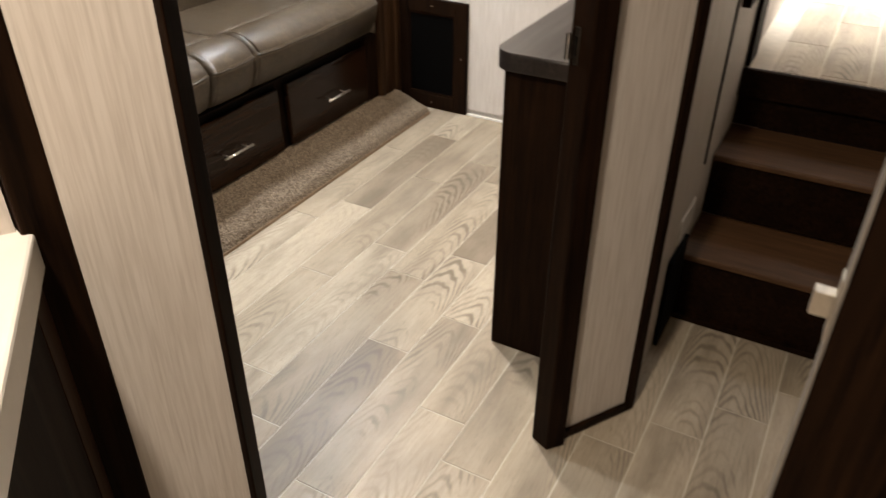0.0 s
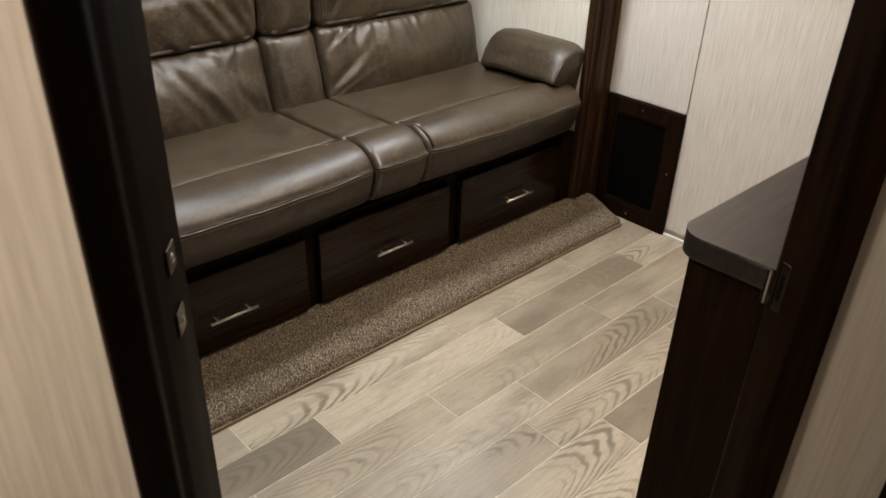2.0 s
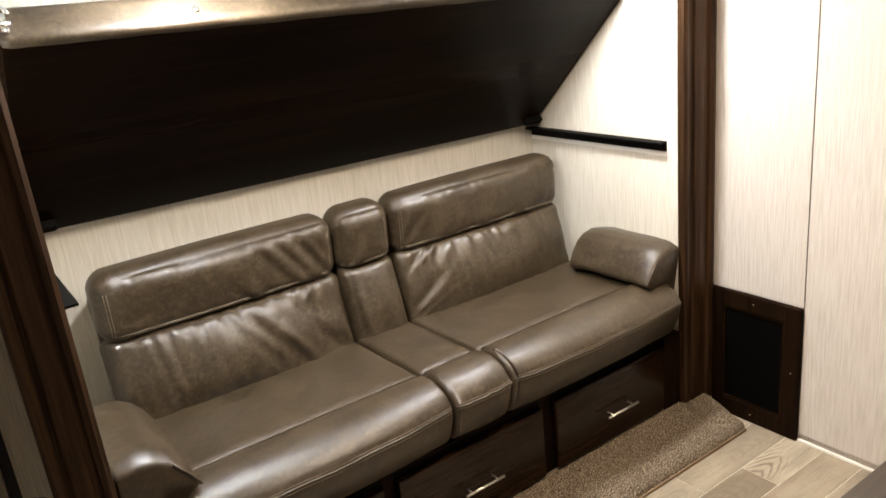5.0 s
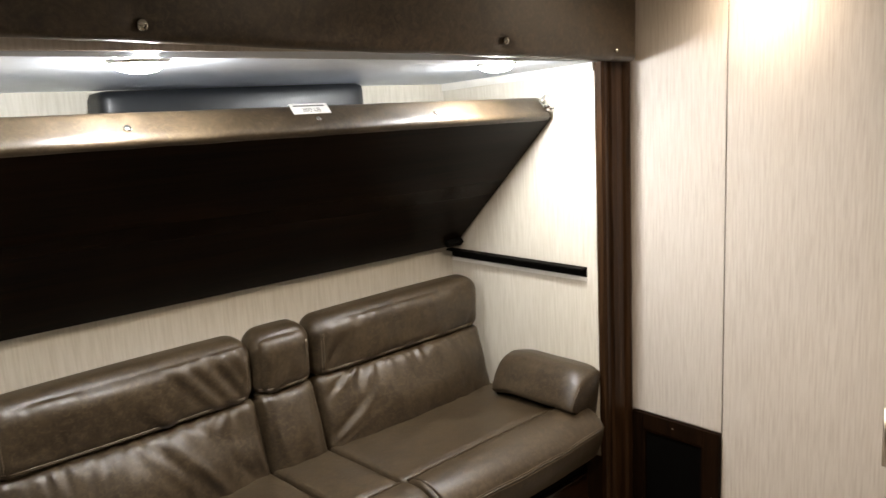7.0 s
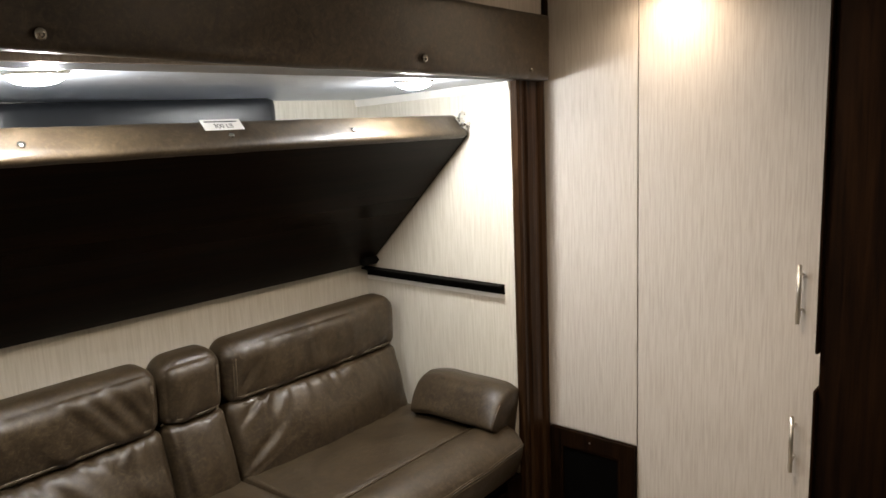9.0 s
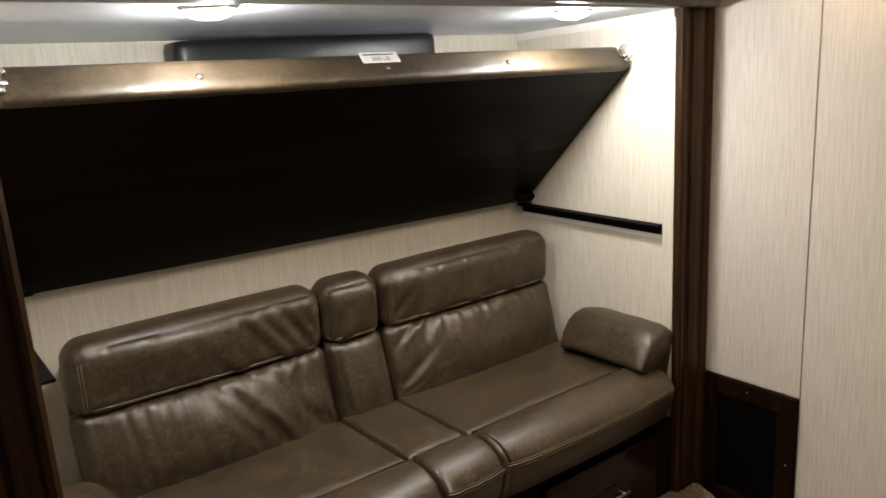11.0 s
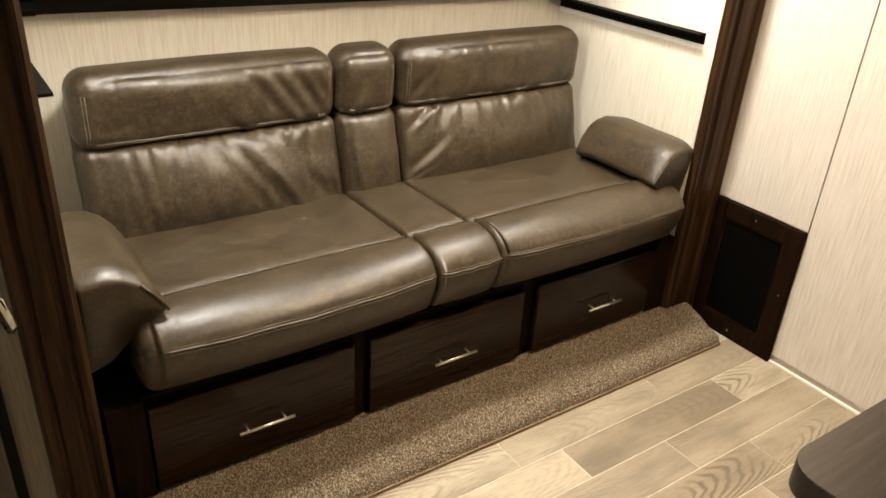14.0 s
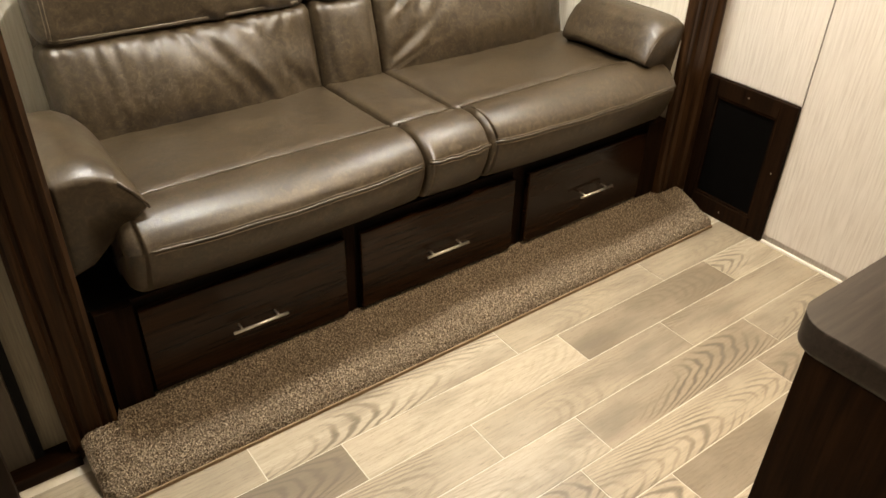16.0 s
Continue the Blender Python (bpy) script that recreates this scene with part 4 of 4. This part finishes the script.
# ---- exterior door beside the slide-out ----
door = structure("door_1", box(-2.72, -2.118, 0.306, 0.329, 0.03, 1.80, 0.003), DOOR_BROWN, "dark brown panelled door with a metal grab handle", "door")
part("door_gap", box(-2.117, -2.098, 0.312, 0.3295, 0.03, 1.80), RECESS_SHADE, door, "black strip in the gap beside the door")
part("grab_handle", tube([(-2.26, 0.304, 0.715), (-2.26, 0.24, 0.715), (-2.245, 0.222, 0.715), (-2.16, 0.22, 0.713), (-2.085, 0.22, 0.712), (-2.069, 0.221, 0.704), (-2.062, 0.225, 0.675), (-2.056, 0.232, 0.645), (-2.060, 0.242, 0.630), (-2.070, 0.304, 0.628)], 0.0085, 10), CHROME, door, "bent chrome grab handle", True)
structure("trim_threshold", box(-2.72, -2.035, 0.27, 0.329, 0.0, 0.03), ESPRESSO_X, "dark threshold under the door", "trim")

# ---- kitchen corner, stairs and hall door ----
kitchen = empty("kitchen_cabinet", "dark kitchen base cabinet beside the doorway", "cabinet")
part("body", prism([(-2.372, -0.728), (-2.59, -0.965), (-3.05, -0.60), (-2.90, -0.36)], 0.001, 0.838), ESPRESSO, kitchen)
K0, KD, KN = Vector((-2.372, -0.728)), Vector((-0.677, -0.736)), Vector((0.736, -0.677))
for nm, u0, u1, z0, z1, mat in (("stile", 0.002, 0.050, 0.10, 0.836, TRIM), ("door", 0.055, 0.314, 0.10, 0.836, ESPRESSO), ("toe_kick", 0.004, 0.312, 0.002, 0.094, RECESS_SHADE)):
    outline = [tuple(K0 + KD * u + KN * v) for u, v in ((u0, 0.0006), (u1, 0.0006), (u1, 0.009), (u0, 0.009))]
    part(nm, prism(outline, z0, z1), mat, kitchen)
tagged(part("kitchen_worktop", prism([(-2.338, -0.712), (-2.60, -1.00), (-3.12, -0.60), (-2.95, -0.33), (-2.372, -0.69)], 0.839, 0.885, 0.004), QUARTZ), "white kitchen worktop lit by the ceiling light", "worktop")

stairs = empty("stairs", "dark stairs with brown wooden treads up to the bedroom", "stairs")
RISE = [0.0, 0.205, 0.388, 0.560]
for k in range(3):
    x0 = -0.955 + 0.235 * k
    part("riser", box(x0, x0 + 0.02, -1.95, -1.153, RISE[k] + 0.001, RISE[k + 1] - 0.019), ESPRESSO_X, stairs)
    if k < 2:
        part("tread", box(x0 - 0.012, x0 + 0.236, -1.95, -1.153, RISE[k + 1] - 0.018, RISE[k + 1], 0.004), TREAD, stairs)
part("top_nosing", box(-0.505, -0.4852, -1.95, -1.1525, 0.479, 0.5605, 0.004), ESPRESSO_X, stairs)
part("skirting", box(-1.115, -0.956, -1.166, -1.153, 0.001, 0.26, 0.002), BLACK, stairs)
part("base_strip", box(-0.972, -0.956, -1.95, -1.153, 0.001, 0.018), ESPRESSO_X, stairs)
structure("trim_upper", box(-0.485, -0.37, -1.166, -1.153, 0.561, HALL_CEIL), ESPRESSO, "dark casing beside the raised bedroom floor", "trim")
structure("wall_plate", box(-1.05, -0.90, -1.1585, -1.153, 0.272, 0.342, 0.002), WHITE_TRIM, "pale plastic plate on the stair wall", "wall plate")
structure("trim_hall_seam", box(-0.87, -0.855, -1.156, -1.1525, 0.42, HALL_CEIL), ESPRESSO, "dark seam strip on the hall wall", "trim")
structure("trim_upper_rail", box(-0.80, -0.50, -1.174, -1.1525, 0.80, 0.83), ESPRESSO, "dark rail on the stair wall", "trim")
structure("wall_stairs_south", box(-0.955, 1.6, -2.0, -1.955, 0, HALL_CEIL), PAPER, "cream wall along the stairs")

hall_door = structure("door_2", box(-2.165, -2.130, -2.06, -1.455, 0.012, 1.86, 0.002), ESPRESSO, "dark wooden hall door standing open with a metal latch", "door")
part("edge_band", box(-2.1655, -2.1295, -1.4545, -1.4525, 0.014, 1.858), plain("grey_edge_band", (0.16, 0.14, 0.12), 0.4), hall_door, "grey-brown edge band")
bolt = part("latch_plate", box(-2.158, -2.137, -1.4522, -1.4505, 0.895, 0.955), NICKEL, hall_door, "metal latch plate")
part("latch_bolt", extrude_y([(-2.154, 0.915), (-2.141, 0.915), (-2.141, 0.938), (-2.154, 0.938)], -1.4504, -1.434, 0.001), NICKEL, bolt)
bm = rod((-2.17, -1.52, 0.925), (-2.185, -1.52, 0.925), 0.022, 24)
part("rosette", bm, NICKEL, hall_door, smooth=True)
part("knob", dome(-2.205, -1.52, 0.925, 0.024, "Z", 1.0), NICKEL, hall_door, smooth=True)

# ---- floor: joint-coloured base, then the planks ----
floor = structure("floor", box(-3.7, 0.012, -2.4, 0.32, -0.03, -0.0012), GROUT, "weathered oak plank vinyl floor with cream joints", "floor")
ROW = 0.1225
JOINTS = {-1: (-1.728, -1.015, -0.438), 0: (-2.16, -1.548, -0.878, -0.253), 1: (-1.27, -0.602), 2: (-1.687, -1.05, -0.392), 3: (-1.816, -1.152, -0.511),
          4: (-2.05, -1.452, -0.993), 5: (-1.92, -1.273, -0.62), 6: (-1.604, -0.95), 9: (-1.498, -0.9), 11: (-1.262,)}


DARK = {(0, -0.878), (0, -2.16), (4, -0.993), (4, -2.05)}          # the darker boards
MID = {(2, -1.05), (3, -1.816), (3, -0.511), (1, -0.602)}


def planks(x_lo, x_hi, rows, z, parent, seed):
    rng = random.Random(seed)
    for k in rows:
        cuts = list(JOINTS.get(k, ())) if z == 0 else []
        if not cuts:
            cuts = [rng.uniform(x_lo, x_lo + 0.65)]
        while min(cuts) > x_lo + 0.2:
            cuts.append(min(cuts) - rng.uniform(0.48, 0.7))
        while max(cuts) < x_hi - 0.1:
            cuts.append(max(cuts) + rng.uniform(0.48, 0.7))
        cuts = sorted({min(max(c, x_lo), x_hi) for c in cuts + [x_lo, x_hi]})
        y1, y0 = -ROW * k, -ROW * (k + 1)
        y0, y1 = max(y0, -2.4), min(y1, 0.30)
        for a, c in zip(cuts, cuts[1:]):
            if c - a < 0.02 or y1 - y0 < 0.02:
                continue
            w, h = (c - a) / 2 - 0.0016, (y1 - y0) / 2 - 0.0016
            ob = part("plank", box(-w, w, -h, h, -0.006, 0.0), PLANK, parent)
            ob.location = ((a + c) / 2, (y0 + y1) / 2, z)
            tone = 0.16 if z == 0 and (k, round(a, 3)) in DARK else rng.uniform(0.38, 1.0)
            tone = 0.30 if z == 0 and (k, round(a, 3)) in MID else tone
            ob.color = (tone, tone, tone, 1)


planks(-3.68, 0.0, range(-2, 20), 0.0, floor, 5)
floor_up = structure("floor_raised", box(-0.485, 1.6, -1.955, -1.1525, 0.48, 0.5588), GROUT, "weathered oak plank floor of the raised bedroom", "floor")
planks(-0.483, 1.58, range(10, 16), 0.56, floor_up, 9)
